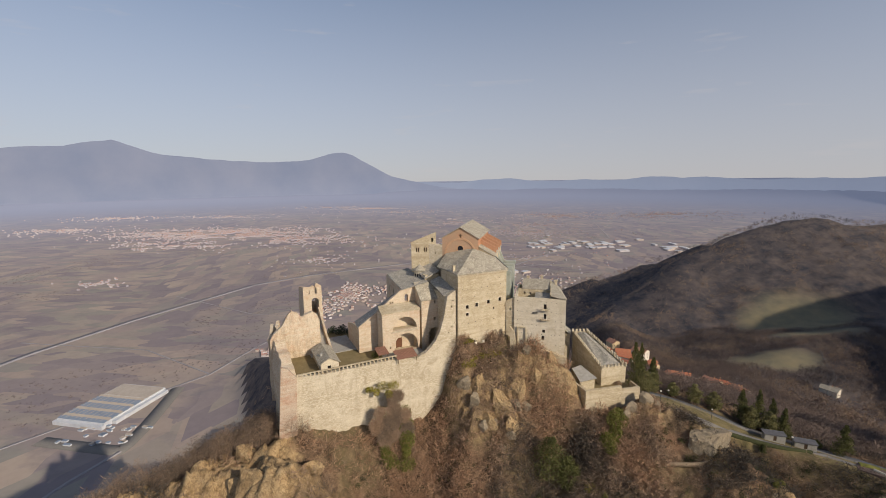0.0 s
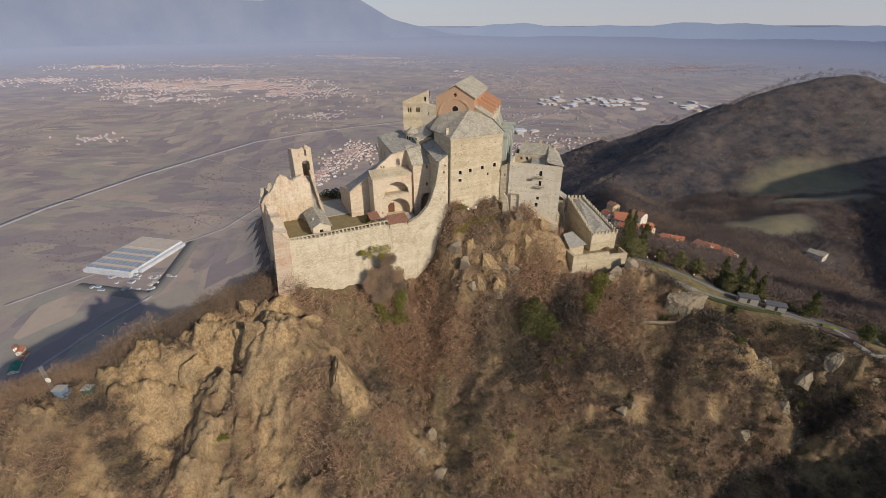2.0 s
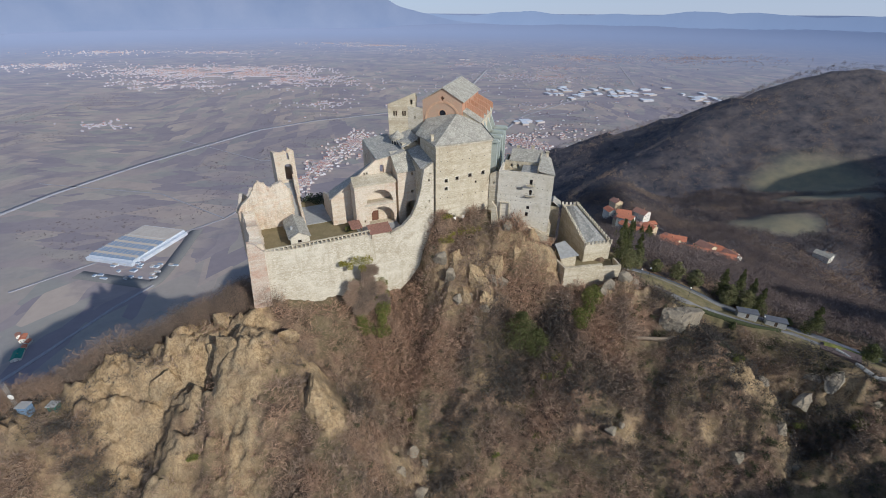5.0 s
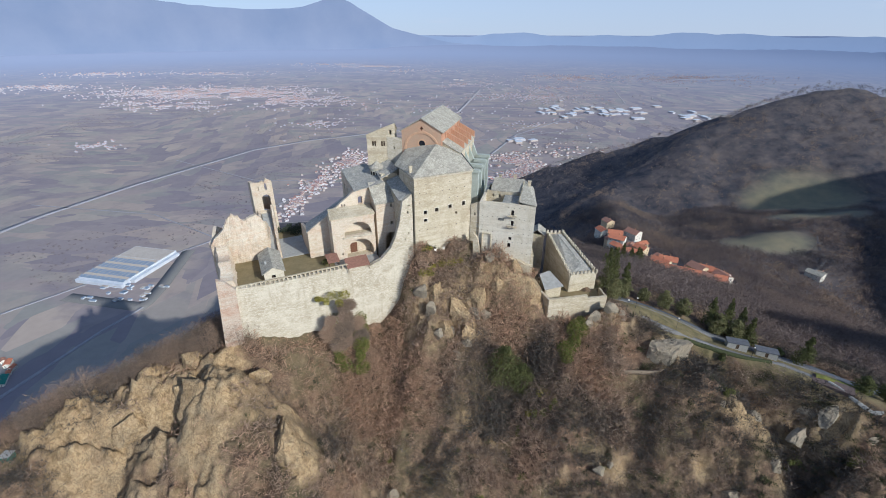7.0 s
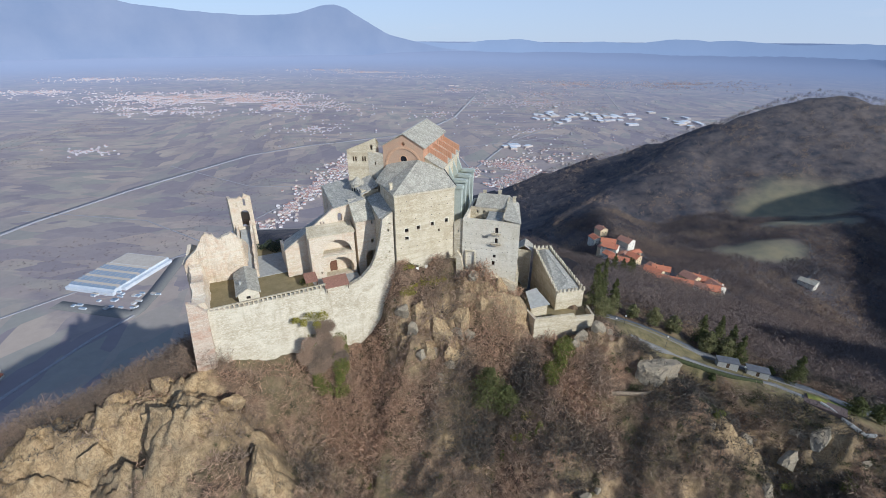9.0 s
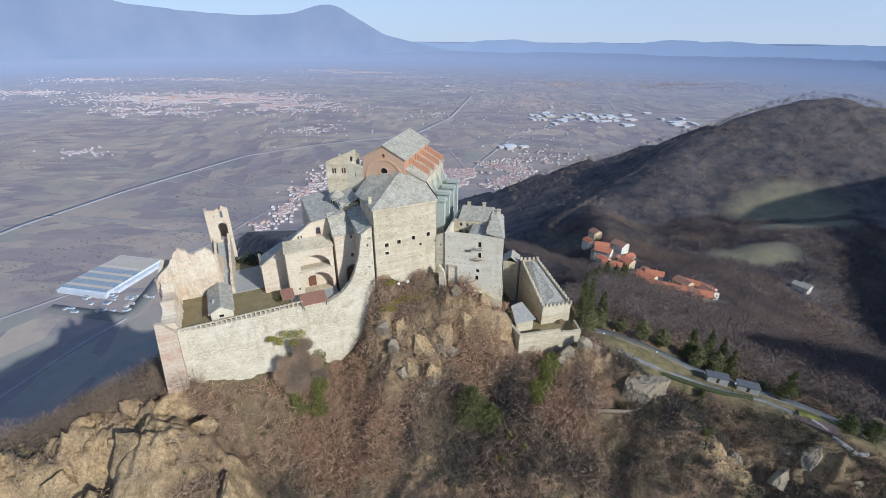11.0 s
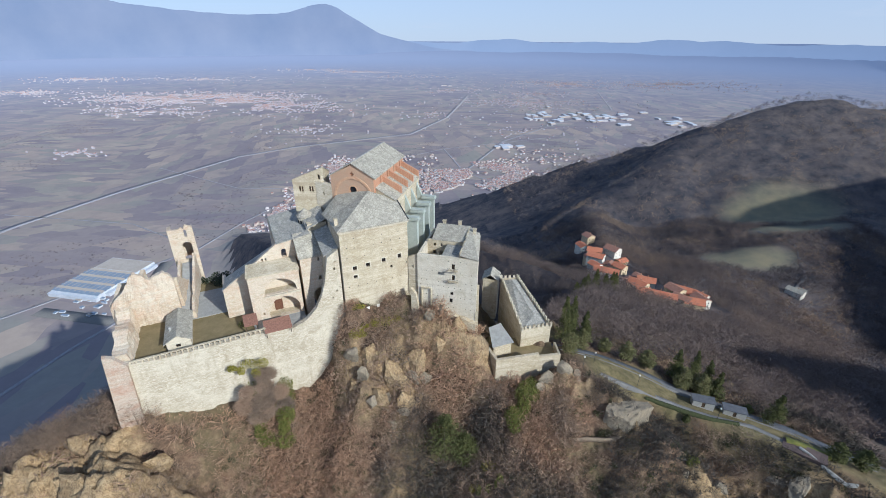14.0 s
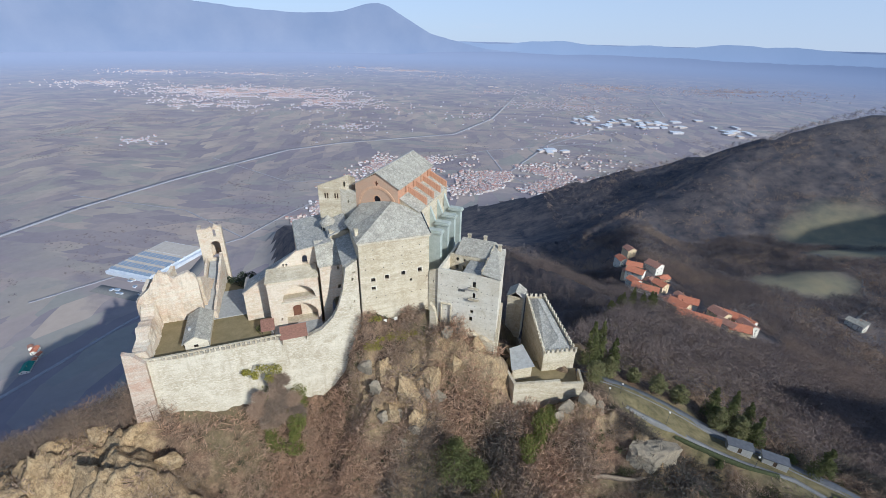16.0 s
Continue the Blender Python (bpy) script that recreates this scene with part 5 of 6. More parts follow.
def strew(name, shapes, pts, size, tone, material, label, category):
    """Many small plants, joined into one mesh."""
    rng = np.random.default_rng(5)
    kind = rng.integers(0, len(shapes), len(pts))
    turn = rng.uniform(0, 2 * np.pi, len(pts))
    V, F, T, start = [], [], [], 0
    for k, (v, f) in enumerate(shapes):
        i = np.where(kind == k)[0]
        if not len(i):
            continue
        c, s = np.cos(turn[i])[:, None], np.sin(turn[i])[:, None]
        x, y, z = v[None, :, 0], v[None, :, 1], v[None, :, 2]
        w = np.stack([x * c - y * s, x * s + y * c, z + 0 * c], 2) * size[i][:, None, None] + pts[i][:, None, :]
        V.append(w.reshape(-1, 3))
        F.append((f[None] + (np.arange(len(i)) * len(v))[:, None, None] + start).reshape(-1, 3))
        T.append(np.repeat(tone[i], len(v)))
        start += len(i) * len(v)
    ob = array_mesh(name, shrink(np.concatenate(V)), np.concatenate(F), material, {"tone": np.concatenate(T)})
    return tagged(ob, label, category, kind="stuff")


def clear_of_abbey(x, y):
    u = (x - 5.35) * 0.8974 + (y - 144.67) * 0.4412
    v = -(x - 5.35) * 0.4412 + (y - 144.67) * 0.8974
    inside = (u > -61) & (u < 24) & (v > 0.3) & (v < 60)
    inside |= (x > 22) & (x < 73) & (y > 150 + np.where(x > 45, -9, 0)) & (y < 196)
    return ~inside


def off_road(x, y, gap):
    return road_gap(x, y) > gap


rng = np.random.default_rng(11)
SCRUB = templates(10, lambda r: fuzz(r, 28, 1.3, -0.2, 1.5, 0.82, 0.11))
N = 32000
x, y = rng.uniform(-125, 175, N), rng.uniform(56, 160, N)
x[:7500], y[:7500] = rng.uniform(-18, 75, 7500), rng.uniform(116, 153, 7500)
z = height(x, y)
e = 1.0
sl = np.hypot(height(x + e, y) - z, height(x, y + e) - z)
thick = fractal(x + 70, y, 14, 3)
keep = clear_of_abbey(x, y) & off_road(x, y, 8.5) & (rng.random(N) < 1.12 - bareness(x, y, sl * 0) * np.where(x > -18, 0.7, 1.05)) & (thick > 0.3)
x, y, z, thick = x[keep], y[keep], z[keep], thick[keep]
def scrub_tone(x, y):
    """Grey thickets, brown scrub and reddish bracken in patches; greyer and darker towards the lane, for duller growth
    and painted shade.
    """
    patch = fractal(x, y, 16, 3, 0.6) * 2.6 - 0.72 + 0.15 * np.exp(-(((x - 36) / 9) ** 2 + ((y - 138) / 14) ** 2))
    return np.clip(patch + rng.normal(0, 0.14, len(x)) - 0.75 * np.clip((x - 50) / 50, 0, 1), 0, 1)


tone = scrub_tone(x, y)
strew("scrub", SCRUB, np.stack([x, y, z - 0.15], 1), (0.45 + 1.25 * rng.random(len(x)) ** 2) * (0.75 + thick), tone, TWIG, "dense leafless brown scrub covering the slope", "scrub")

# taller leafless thickets that stand out of the scrub in clumps
n = 5200
x, y = rng.uniform(-110, 170, n), rng.uniform(64, 156, n)
z = height(x, y)
k = clear_of_abbey(x, y + 3) & clear_of_abbey(x, y) & off_road(x, y, 10) & (bareness(x, y, x * 0) < 0.35) & (fractal(x + 400, y + 90, 11, 3) > 0.5)
x, y, z = x[k], y[k], z[k]
strew("thicket", templates(8, lambda r: fuzz(r, 104, 1.9, 0.0, 3.2, 1.05, 0.125)), np.stack([x, y, z - 0.2], 1), rng.uniform(0.55, 1.35, len(x)), np.clip(scrub_tone(x, y) - 0.12, 0, 1), TWIG, "clumps of tall leafless thicket on the slope", "scrub")

n = 1500
x, y = -40 + 200 * rng.random(n) ** 0.6, rng.uniform(76, 150, n)
k = clear_of_abbey(x, y) & off_road(x, y, 9) & (bareness(x, y, x * 0) < 0.6)
x, y = x[k], y[k]
strew("evergreen_scrub", templates(6, lambda r: fuzz(r, 60, 1.0, -0.2, 1.3, 0.45, 0.22)), np.stack([x, y, height(x, y) - 0.1], 1), rng.uniform(0.6, 1.4, len(x)), rng.random(len(x)), EVERGREEN, "scattered dark evergreen bushes in the scrub", "scrub")


def bare_tree(r):
    v, f = fuzz(r, 72, 2.7, 1.0, 7.2, 1.25, 0.14)
    return stem(v, f, 6.0, 0.12)


def near_tree(r):
    v, f = fuzz(r, 110, 2.5, 0.6, 6.6, 1.05, 0.075)
    return stem(v, f, 6.0, 0.16)


WOOD, NEAR_WOOD = templates(8, bare_tree), templates(8, near_tree)


def far_tree(r):
    return fuzz(r, 26, 3.0, 0.5, 6.5, 1.7, 0.36)


FAR_WOOD = templates(6, far_tree)


def plant(name, shapes, n, area, size, material, label, rule, seed):
    g = np.random.default_rng(seed)
    x, y = g.uniform(area[0], area[1], n), g.uniform(area[2], area[3], n)
    k = rule(x, y)
    x, y = x[k], y[k]
    z = height(x, y)
    k = z > VALLEY + 3
    x, y, z = x[k], y[k], z[k]
    tone = np.clip(fractal(x, y, 60, 3) * 1.5 - 0.25 + g.normal(0, 0.18, len(x)), 0, 1)
    strew(name, shapes, np.stack([x, y, z], 1), g.uniform(size[0], size[1], len(x)), tone, material, label, "woods")


# the village houses: place, turn, width, depth and height
VILLAGE = [
    (222, 545, 20, 12, 12, 13), (205, 516, 15, 11, 13, 9), (207, 458, 70, 11, 15, 8), (226, 468, 35, 13, 15, 9), (240, 462, 120, 9, 12, 6), (199, 434, 55, 12, 16, 7),
    (190, 446, 10, 10, 12, 8), (196, 386, 62, 11, 22, 6), (211, 412, 35, 10, 12, 7), (213, 378, 110, 11, 15, 6), (200, 346, 40, 12, 14, 6), (222, 368, 65, 11, 15, 7),
    (228, 343, 25, 11, 13, 7), (212, 358, 100, 9, 12, 5), (242, 348, 55, 12, 14, 7), (241, 330, 15, 10, 12, 6), (236, 318, 70, 11, 14, 6), (256, 350, 30, 9, 12, 6),
    (214, 436, 140, 9, 12, 6), (184, 408, 30, 9, 11, 6), (252, 336, 115, 9, 12, 5), (222, 396, 20, 8, 10, 5)]


def off_village(x, y, gap=15.0):
    clear = np.full(np.shape(x), True)
    for q in VILLAGE + [(209, 312), (215, 326), (225, 322)]:
        clear &= np.hypot(x - q[0] - 3, y - q[1] + 4) > gap
    return clear


def flank(x, y):
    crest = np.interp(x, (-190, -102, -74, -50), (40, 89, 109, 117))
    return clear_of_abbey(x, y) & (y > crest + 1.5) & (x < -40) & (y < crest + 34)


def right_woods(x, y):
    lane = np.interp(x, (60, 80, 98, 114, 146, 168, 200), (196, 178, 167, 162, 153, 138, 118))
    return clear_of_abbey(x, y) & (y > lane) & off_road(x, y, 8) & (meadow(x, y) < 0.3) & off_village(x, y)


plant("woods", NEAR_WOOD, 14000, (-190, -39, 40, 200), (0.8, 1.5), TWIG, "leafless wood on the flank below the ruin", flank, 21)
plant("woods", WOOD, 11500, (20, 330, 150, 530), (0.8, 1.5), WOODS, "leafless grey-brown wood behind the road", right_woods, 22)
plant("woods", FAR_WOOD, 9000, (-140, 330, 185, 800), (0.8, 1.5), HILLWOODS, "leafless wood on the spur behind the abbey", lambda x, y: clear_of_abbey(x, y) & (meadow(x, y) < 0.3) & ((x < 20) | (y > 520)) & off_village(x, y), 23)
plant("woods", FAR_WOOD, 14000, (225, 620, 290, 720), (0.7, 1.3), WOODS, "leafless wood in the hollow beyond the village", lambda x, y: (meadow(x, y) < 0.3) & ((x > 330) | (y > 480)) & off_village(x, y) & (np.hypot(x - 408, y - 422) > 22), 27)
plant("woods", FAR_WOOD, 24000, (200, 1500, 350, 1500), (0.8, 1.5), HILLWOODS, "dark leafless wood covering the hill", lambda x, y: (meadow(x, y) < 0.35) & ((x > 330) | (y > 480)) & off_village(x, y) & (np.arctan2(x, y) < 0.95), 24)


# ---- green shrubs, ivy and conifers ----
def leaf_cloud(r, centres, n, size, droop=0.0):
    """Leaves strewn through and over a set of ellipsoids (x, y, z, rx, ry, rz)."""
    v, f = [], []
    for k in range(n):
        cx, cy, cz, rx, ry, rz = r.choice(centres)
        d = Vector((r.gauss(0, 1), r.gauss(0, 1), r.gauss(0, 1))).normalized() * (r.random() ** 0.35)
        p = Vector((cx + d.x * rx, cy + d.y * ry, cz + d.z * rz))
        a = Vector((r.gauss(0, 1), r.gauss(0, 1), r.gauss(0, 0.6))).normalized() * size * r.uniform(0.6, 1.3)
        b = Vector((r.gauss(0, 1), r.gauss(0, 1), r.gauss(0, 0.6) - droop)).normalized() * size * r.uniform(0.5, 1.1)
        i = len(v)
        v += [p - a * 0.5, p + b * 0.5, p + a * 0.5, p - b * 0.5]
        f.append((i, i + 1, i + 2, i + 3))
    return np.array([tuple(q) for q in v]), np.array(f)


def leafy(name, category, label, base, clouds, n, size, material, seed, trunk=None, group=""):
    ob = thing(name, label, category, Matrix.Translation(base), group)
    v, f = leaf_cloud(random.Random(seed), clouds, n, size)
    crown = array_mesh("leaves", v, f, material)
    crown.parent = ob
    bm = bmesh.new()
    h, w = trunk or (1.0, 0.2)
    bmesh.ops.create_cone(bm, cap_ends=True, segments=7, radius1=w, radius2=w * 0.4, depth=h + 1.0, matrix=Matrix.Translation((0, 0, h / 2 - 0.5)))
    part("stem", bm, BARK, ob)
    return ob


def at_ground(x, y, dz=0.0):
    return (x, y, ground_z(x, y) + dz)


def slope_ivy(label, foot, head, w, n, material, seed, group="", lift=0.8):
    """Ivy that creeps up the slope from foot to head (plan points)."""
    base = at_ground(*foot)
    clouds = []
    for k in range(7):
        f = k / 6
        x, y = foot[0] + (head[0] - foot[0]) * f, foot[1] + (head[1] - foot[1]) * f
        wob = 0.5 * math.sin(seed * 2.1 + k * 1.7)
        clouds.append((x - base[0] + wob, y - base[1], ground_z(x, y) - base[2] + lift, w * (0.8 + 0.3 * math.sin(seed + k * 2.3)), w * 0.8, 2.6 + 0.6 * math.cos(k * 1.9 + seed)))
    return leafy("ivy", "ivy", label, base, clouds, n, 0.42, material, seed, (1.5, 0.2), group)


slope_ivy("olive green ivy strip climbing below the retaining wall", (-17.8, 126.6), (-21.0, 133.4), 2.7, 7500, LEAF, 1, "ivy below the wall", 2.4)
slope_ivy("broad olive green ivy mass climbing below the retaining wall", (-11.9, 127.4), (-13.7, 136.4), 3.2, 9500, LEAF, 2, "ivy below the wall", 2.8)
leafy("shrub", "shrub", "yellow-green shrub fringe against the pale wall", (-18.0, 130.8, 3.5), [(-5.5, -1.2, 5.6, 1.5, 0.9, 1.0), (-3.4, -0.9, 4.6, 1.2, 0.8, 1.4), (-1, -0.4, 6.6, 2.6, 1.2, 1.5), (2.0, 0.6, 6.2, 1.8, 1.1, 1.6), (0.5, -0.8, 4.0, 1.4, 1.0, 1.4)], 1500, 0.4, LEAF_YELLOW, 3, (5, 0.2))
slope_ivy("olive green ivy hanging over the rock below the bastion", (54.2, 130.6), (61.0, 139.4), 4.2, 14000, LEAF, 4, "", 1.8)
slope_ivy("straggling green ivy on the lower slope", (38.6, 118.2), (50.2, 120.4), 1.1, 1500, LEAF, 6, "", 0.7)
for k, (x, y, z, rx, rz) in enumerate([(8.6, 140.7, 11.6, 2.4, 1.7), (15.0, 143.8, 14.3, 3.2, 1.8), (19.4, 145.6, 15.0, 1.4, 0.9), (8.5, 144.6, 17.0, 2.0, 0.7), (10.5, 142.5, 13.5, 1.2, 0.8), (47, 124.5, -34, 2.5, 1.5), (43, 121, -40, 2.0, 1.2), (34, 132.5, -14, 1.4, 1.2), (128, 115, -40, 2.2, 1.6), (141, 110, -40, 2.6, 3.0), (-2, 112, -38, 1.3, 0.8), (39, 108, -48, 1.6, 1.0), (26, 104, -52, 1.2, 0.8), (-58, 86, -30, 1.4, 0.8), (108, 126, -25, 2.0, 1.4)]):
    leafy("shrub", "shrub", "yellow-green evergreen shrub among the rocks", (x, y, ground_z(x, y) - 0.2), [(0, 0, rz * 0.8, rx, rx * 0.8, rz), (rx * 0.6, 0.3, rz * 0.5, rx * 0.6, rx * 0.6, rz * 0.8), (-rx * 0.5, -0.5, rz * 0.5, rx * 0.5, rx * 0.5, rz * 0.7)], 760, 0.34, LEAF_YELLOW if k < 8 else LEAF, 20 + k, (0.8, 0.1), "green shrubs on the slope")

# the big leafless bush that stands against the retaining wall
v, f = [], []
lobe = random.Random(12)
tones = []
for k in range(22):
    up = lobe.random()
    dx, r, low = lobe.uniform(-1, 1) * (6.6 - 3.4 * up), lobe.uniform(1.4, 2.8), -2 + 14 * up
    a, b = fuzz(random.Random(7 + k), int(760 * r), r, low - r, low + 1.6 * r, 1.3, 0.11)
    f += [tuple(i + len(v) for i in q) for q in b]
    v += [(p[0] + dx, p[1], p[2]) for p in a]
    tones += [lobe.uniform(0.15, 0.65)] * len(a)
v = [(a, b * 0.42 + (c - 5) * 0.08, c) for a, b, c in v]
bush = array_mesh("leafless_bush", np.array(v), np.array(f), TWIG, {"tone": np.array(tones)})
bush.matrix_basis = pose(-16.8, 129.6, -6.5, 0, 0, 26)
tagged(bush, "large tangled leafless bush against the retaining wall", "bush")


def conifer(x, y, h, w, material, seed, label, shape="cone", group="conifers along the road", z=None):
    base = (x, y, z if z is not None else ground_z(x, y) - 0.3)
    r = random.Random(seed)
    clouds = []
    n = 9
    for k in range(n):
        f = (k + 0.6) / n
        if shape == "cone":
            rad, zz = w * (1 - f) ** 0.8 + 0.25, h * (0.12 + 0.88 * f)
        elif shape == "round":
            rad, zz = w * math.sin(math.pi * min(0.95, 0.15 + 0.8 * f)) + 0.2, h * (0.15 + 0.82 * f)
        else:
            rad, zz = w * math.sin(math.pi * (0.2 + 0.75 * f)) + 0.2, h * (0.32 + 0.68 * f)
        for j in range(4):
            a = r.uniform(0, 2 * math.pi)
            clouds.append((rad * 0.5 * math.cos(a), rad * 0.5 * math.sin(a), zz + r.uniform(-0.3, 0.3), rad * 0.62, rad * 0.62, h * 0.06))
    ob = leafy("conifer", "conifer tree", label, base, clouds, int(1500 + 60 * h + 220 * w), 0.5, material, seed, (h * 0.9, 0.22), group)
    return ob


for k, (x, y, h, w) in enumerate([(76.5, 164, 20, 3.4), (80, 166.5, 19, 3.4), (85, 166, 13, 2.8), (121, 155, 17, 3.4), (126, 154, 15, 3.4), (116, 157, 14, 3.4), (128, 150.5, 13, 3.2), (143, 141.5, 12.5, 3.8)]):
    conifer(x, y, h, w, NEEDLE, 40 + k, "tall dark green conifer beside the road")
for k, (x, y, h, w, s) in enumerate([(76, 153.5, 10, 3.2, "round"), (83, 161.5, 9, 3.0, "round"), (99, 160, 8.5, 2.9, "round"), (106, 158.6, 8.5, 2.9, "round"), (92, 163, 6, 2.4, "round"), (117, 153.5, 10, 3.2, "round"), (123, 151.5, 10.5, 3.1, "round"), (111.5, 138.5, 3.2, 1.0, "cone"), (151, 126.5, 7, 3.0, "round"), (158, 124.5, 7.5, 3.2, "round"), (137, 146, 4, 1.6, "round")]):
    conifer(x, y, h, w, NEEDLE_BLUE if k < 7 else NEEDLE, 60 + k, "rounded olive-green conifer beside the road", s)
conifer(34, 127.6, 19, 6.6, NEEDLE, 81, "pine with a bare trunk on the scrub slope", "pine", "pines on the slope", -26.5)
conifer(40.2, 127.6, 15, 3.8, NEEDLE, 82, "leaning thin pine with a bare trunk on the slope", "pine", "pines on the slope", -29)
for k, (x, y) in enumerate([(122, 280), (130, 286), (140, 297), (150, 305), (158, 312), (133, 300), (165, 322), (118, 272)]):
    conifer(x, y, 15 + k % 3 * 2, 4.2, NEEDLE, 90 + k, "dark conifer above the village", "cone", "conifers above the village")
leafy("hedge", "hedge", "round clipped green bush on the terrace", tuple(ABBEY @ Vector((-27.6, 8.2, 15.3))), [(0, 0, 1.0, 1.3, 1.6, 1.3), (1.4, 1.6, 1.2, 1.2, 1.2, 1.4)], 900, 0.28, LEAF, 5, (1.0, 0.1))
for k, (u, v, z) in enumerate([(-36, 41, 9), (-33, 38, 10), (-31, 43, 9), (-38.5, 44, 8), (-29, 37, 10), (-34, 46, 8)]):
    leafy("shrub", "shrub", "dark evergreen bush behind the terrace", tuple(ABBEY @ Vector((u, v, z))), [(0, 0, 3, 3.2, 3.2, 4.0), (1, -1, 6, 2, 2, 2.5)], 1100, 0.5, EVERGREEN_DARK, 110 + k, (3, 0.2), "bushes behind the terrace")


# ---- road, paths and roadside ----
def ribbon(name, pts, width, lift, material, label, category, kind="structure", thick=0.3, step=2.0):
    """A strip that follows the ground along a line."""
    line = []
    for (ax, ay), (bx, by) in zip(pts, pts[1:]):
        n = max(1, int(math.hypot(bx - ax, by - ay) / step))
        line += [(ax + (bx - ax) * k / n, ay + (by - ay) * k / n) for k in range(n)]
    line.append(pts[-1])
    zs = np.array([ground_z(a, b) for a, b in line])
    if len(zs) > 9:
        zs = np.convolve(np.pad(zs, 4, "edge"), np.ones(9) / 9, "valid")
    V = []
    for i, (a, b) in enumerate(line):
        p, q = line[max(0, i - 1)], line[min(len(line) - 1, i + 1)]
        d = Vector((q[0] - p[0], q[1] - p[1])).normalized()
        for s, dz in ((-1, 0), (1, 0), (1, -thick), (-1, -thick)):
            V.append((a - d.y * s * width / 2, b + d.x * s * width / 2, zs[i] + lift + dz))
    F = []
    for i in range(len(line) - 1):
        for j in range(4):
            F.append((4 * i + j, 4 * i + (j + 1) % 4, 4 * i + 4 + (j + 1) % 4, 4 * i + 4 + j))
    ob = array_mesh(name, shrink(np.array(V, dtype=float)), np.array(F), material)
    return tagged(ob, label, category, kind=kind)


LANE_GREY = plain_material("worn_grey_paving", lin(112, 109, 105), lin(134, 130, 124), 0.5)
HEDGE_GREEN = plain_material("dark_clipped_hedge", lin(52, 56, 34), lin(78, 80, 48), 1.5)
DIRT = plain_material("trodden_earth", lin(128, 112, 92), lin(148, 130, 108), 0.6)
ribbon("road", LANE, 3.2, 0.15, ASPHALT, "grey asphalt lane climbing to the abbey", "road", thick=3.0)
FOOTWALK = [(80, 148.5), (90, 147.3), (100, 145.6), (110, 142.2), (119, 139.2), (127, 137.6), (132, 136.4), (137, 132.5), (141, 128.5)]
ribbon("pavement", FOOTWALK, 1.5, 0.2, LANE_GREY, "pale paved footpath beside the lane", "path", thick=3.0)
ribbon("hedge", [(100, 144.2), (110, 140.9), (119, 137.9), (127, 136.2)], 0.9, 0.8, HEDGE_GREEN, "thin dark clipped hedge below the footpath", "hedge", "", 2.0)
ribbon("boundary_wall", [(141, 128.5), (144, 123.5), (148, 118.5), (151, 118)], 0.5, 1.0, CEMENT, "low pale wall at the bend", "wall", "", 3.5)
ribbon("kerb", [(p[0] - 0.6, p[1] - 2.3) for p in LANE], 0.25, 0.3, LANE_GREY, "pale kerb of the lane", "kerb", thick=2.0)
ribbon("path", [(64, 127), (70, 129.5), (77, 130.6), (84, 130), (91, 131.2), (98, 132.5), (108, 135)], 0.7, 0.4, DIRT, "narrow pale footpath across the slope", "path", thick=1.5)
ribbon("hedge", [(139, 131.5), (144, 129), (149, 126)], 2.0, 1.3, LEAF, "clipped green hedge beside the footpath", "hedge", "", 2.0)


def roadside_hut(x, y, turn, w, d, h):
    ob = thing("roadside_hut", "small grey concrete hut with a flat roof", "hut", Matrix.Translation(at_ground(x, y, -0.3)) @ Matrix.Rotation(radians(turn), 4, "Z"), "huts by the lane")
    part("wall", block_walls(bmesh.new(), 0, w, 0, d, -1.5, h, 0.25, front=[hole(w * 0.5, h * 0.45, 1.0, h * 0.8)]), CEMENT, ob)
    part("roof", boxes((-0.3, w + 0.3, -0.3, d + 0.3, h, h + 0.2)), ASPHALT, ob)
    part("door", boxes((w * 0.5 - 0.48, w * 0.5 + 0.48, 0.1, 0.16, 0, h * 0.85)), WOOD_DARK, ob)


roadside_hut(116.5, 144.6, -18, 6.5, 3, 2.4)
roadside_hut(126.0, 142.4, -22, 6.5, 3.0, 2.3)
low = thing("terrace_paving", "reddish paved seating terrace beside the footpath", "terrace", Matrix.Translation(at_ground(142, 127.5)) @ Matrix.Rotation(radians(-38), 4, "Z"))
part("slab", boxes((-5.5, 5.5, -2.2, 2.2, -2.0, 0.5)), plain_material("reddish_paving", lin(92, 78, 72), lin(112, 95, 88), 1.0), low)


def lamp_post(x, y):
    ob = thing("street_lamp", "thin lamp post with a white globe", "lamp", Matrix.Translation(at_ground(x, y)), "lamps along the path")
    bm = bmesh.new()
    bmesh.ops.create_cone(bm, cap_ends=True, segments=8, radius1=0.08, radius2=0.05, depth=4.5, matrix=Matrix.Translation((0, 0, 1.75)))
    part("pole", bm, IRON, ob)
    bm = bmesh.new()
    bmesh.ops.create_icosphere(bm, subdivisions=2, radius=0.32, matrix=Matrix.Translation((0, 0, 4.2)))
    part("globe", bm, WHITE_PLASTER, ob, "white glass globe")


for x, y in ((84.5, 152.5), (98, 147), (121.5, 138.6), (79, 147.5)):
    lamp_post(x, y)
fence = thing("site_fence", "line of white barrier boards below the block", "fence", ABBEY)
for k in range(3):
    u = 5.5 + 3.2 * k
    part("board", boxes((u, u + 0.9, -2.0, -1.9, 17.5, 18.5)), WHITE_PLASTER, fence)

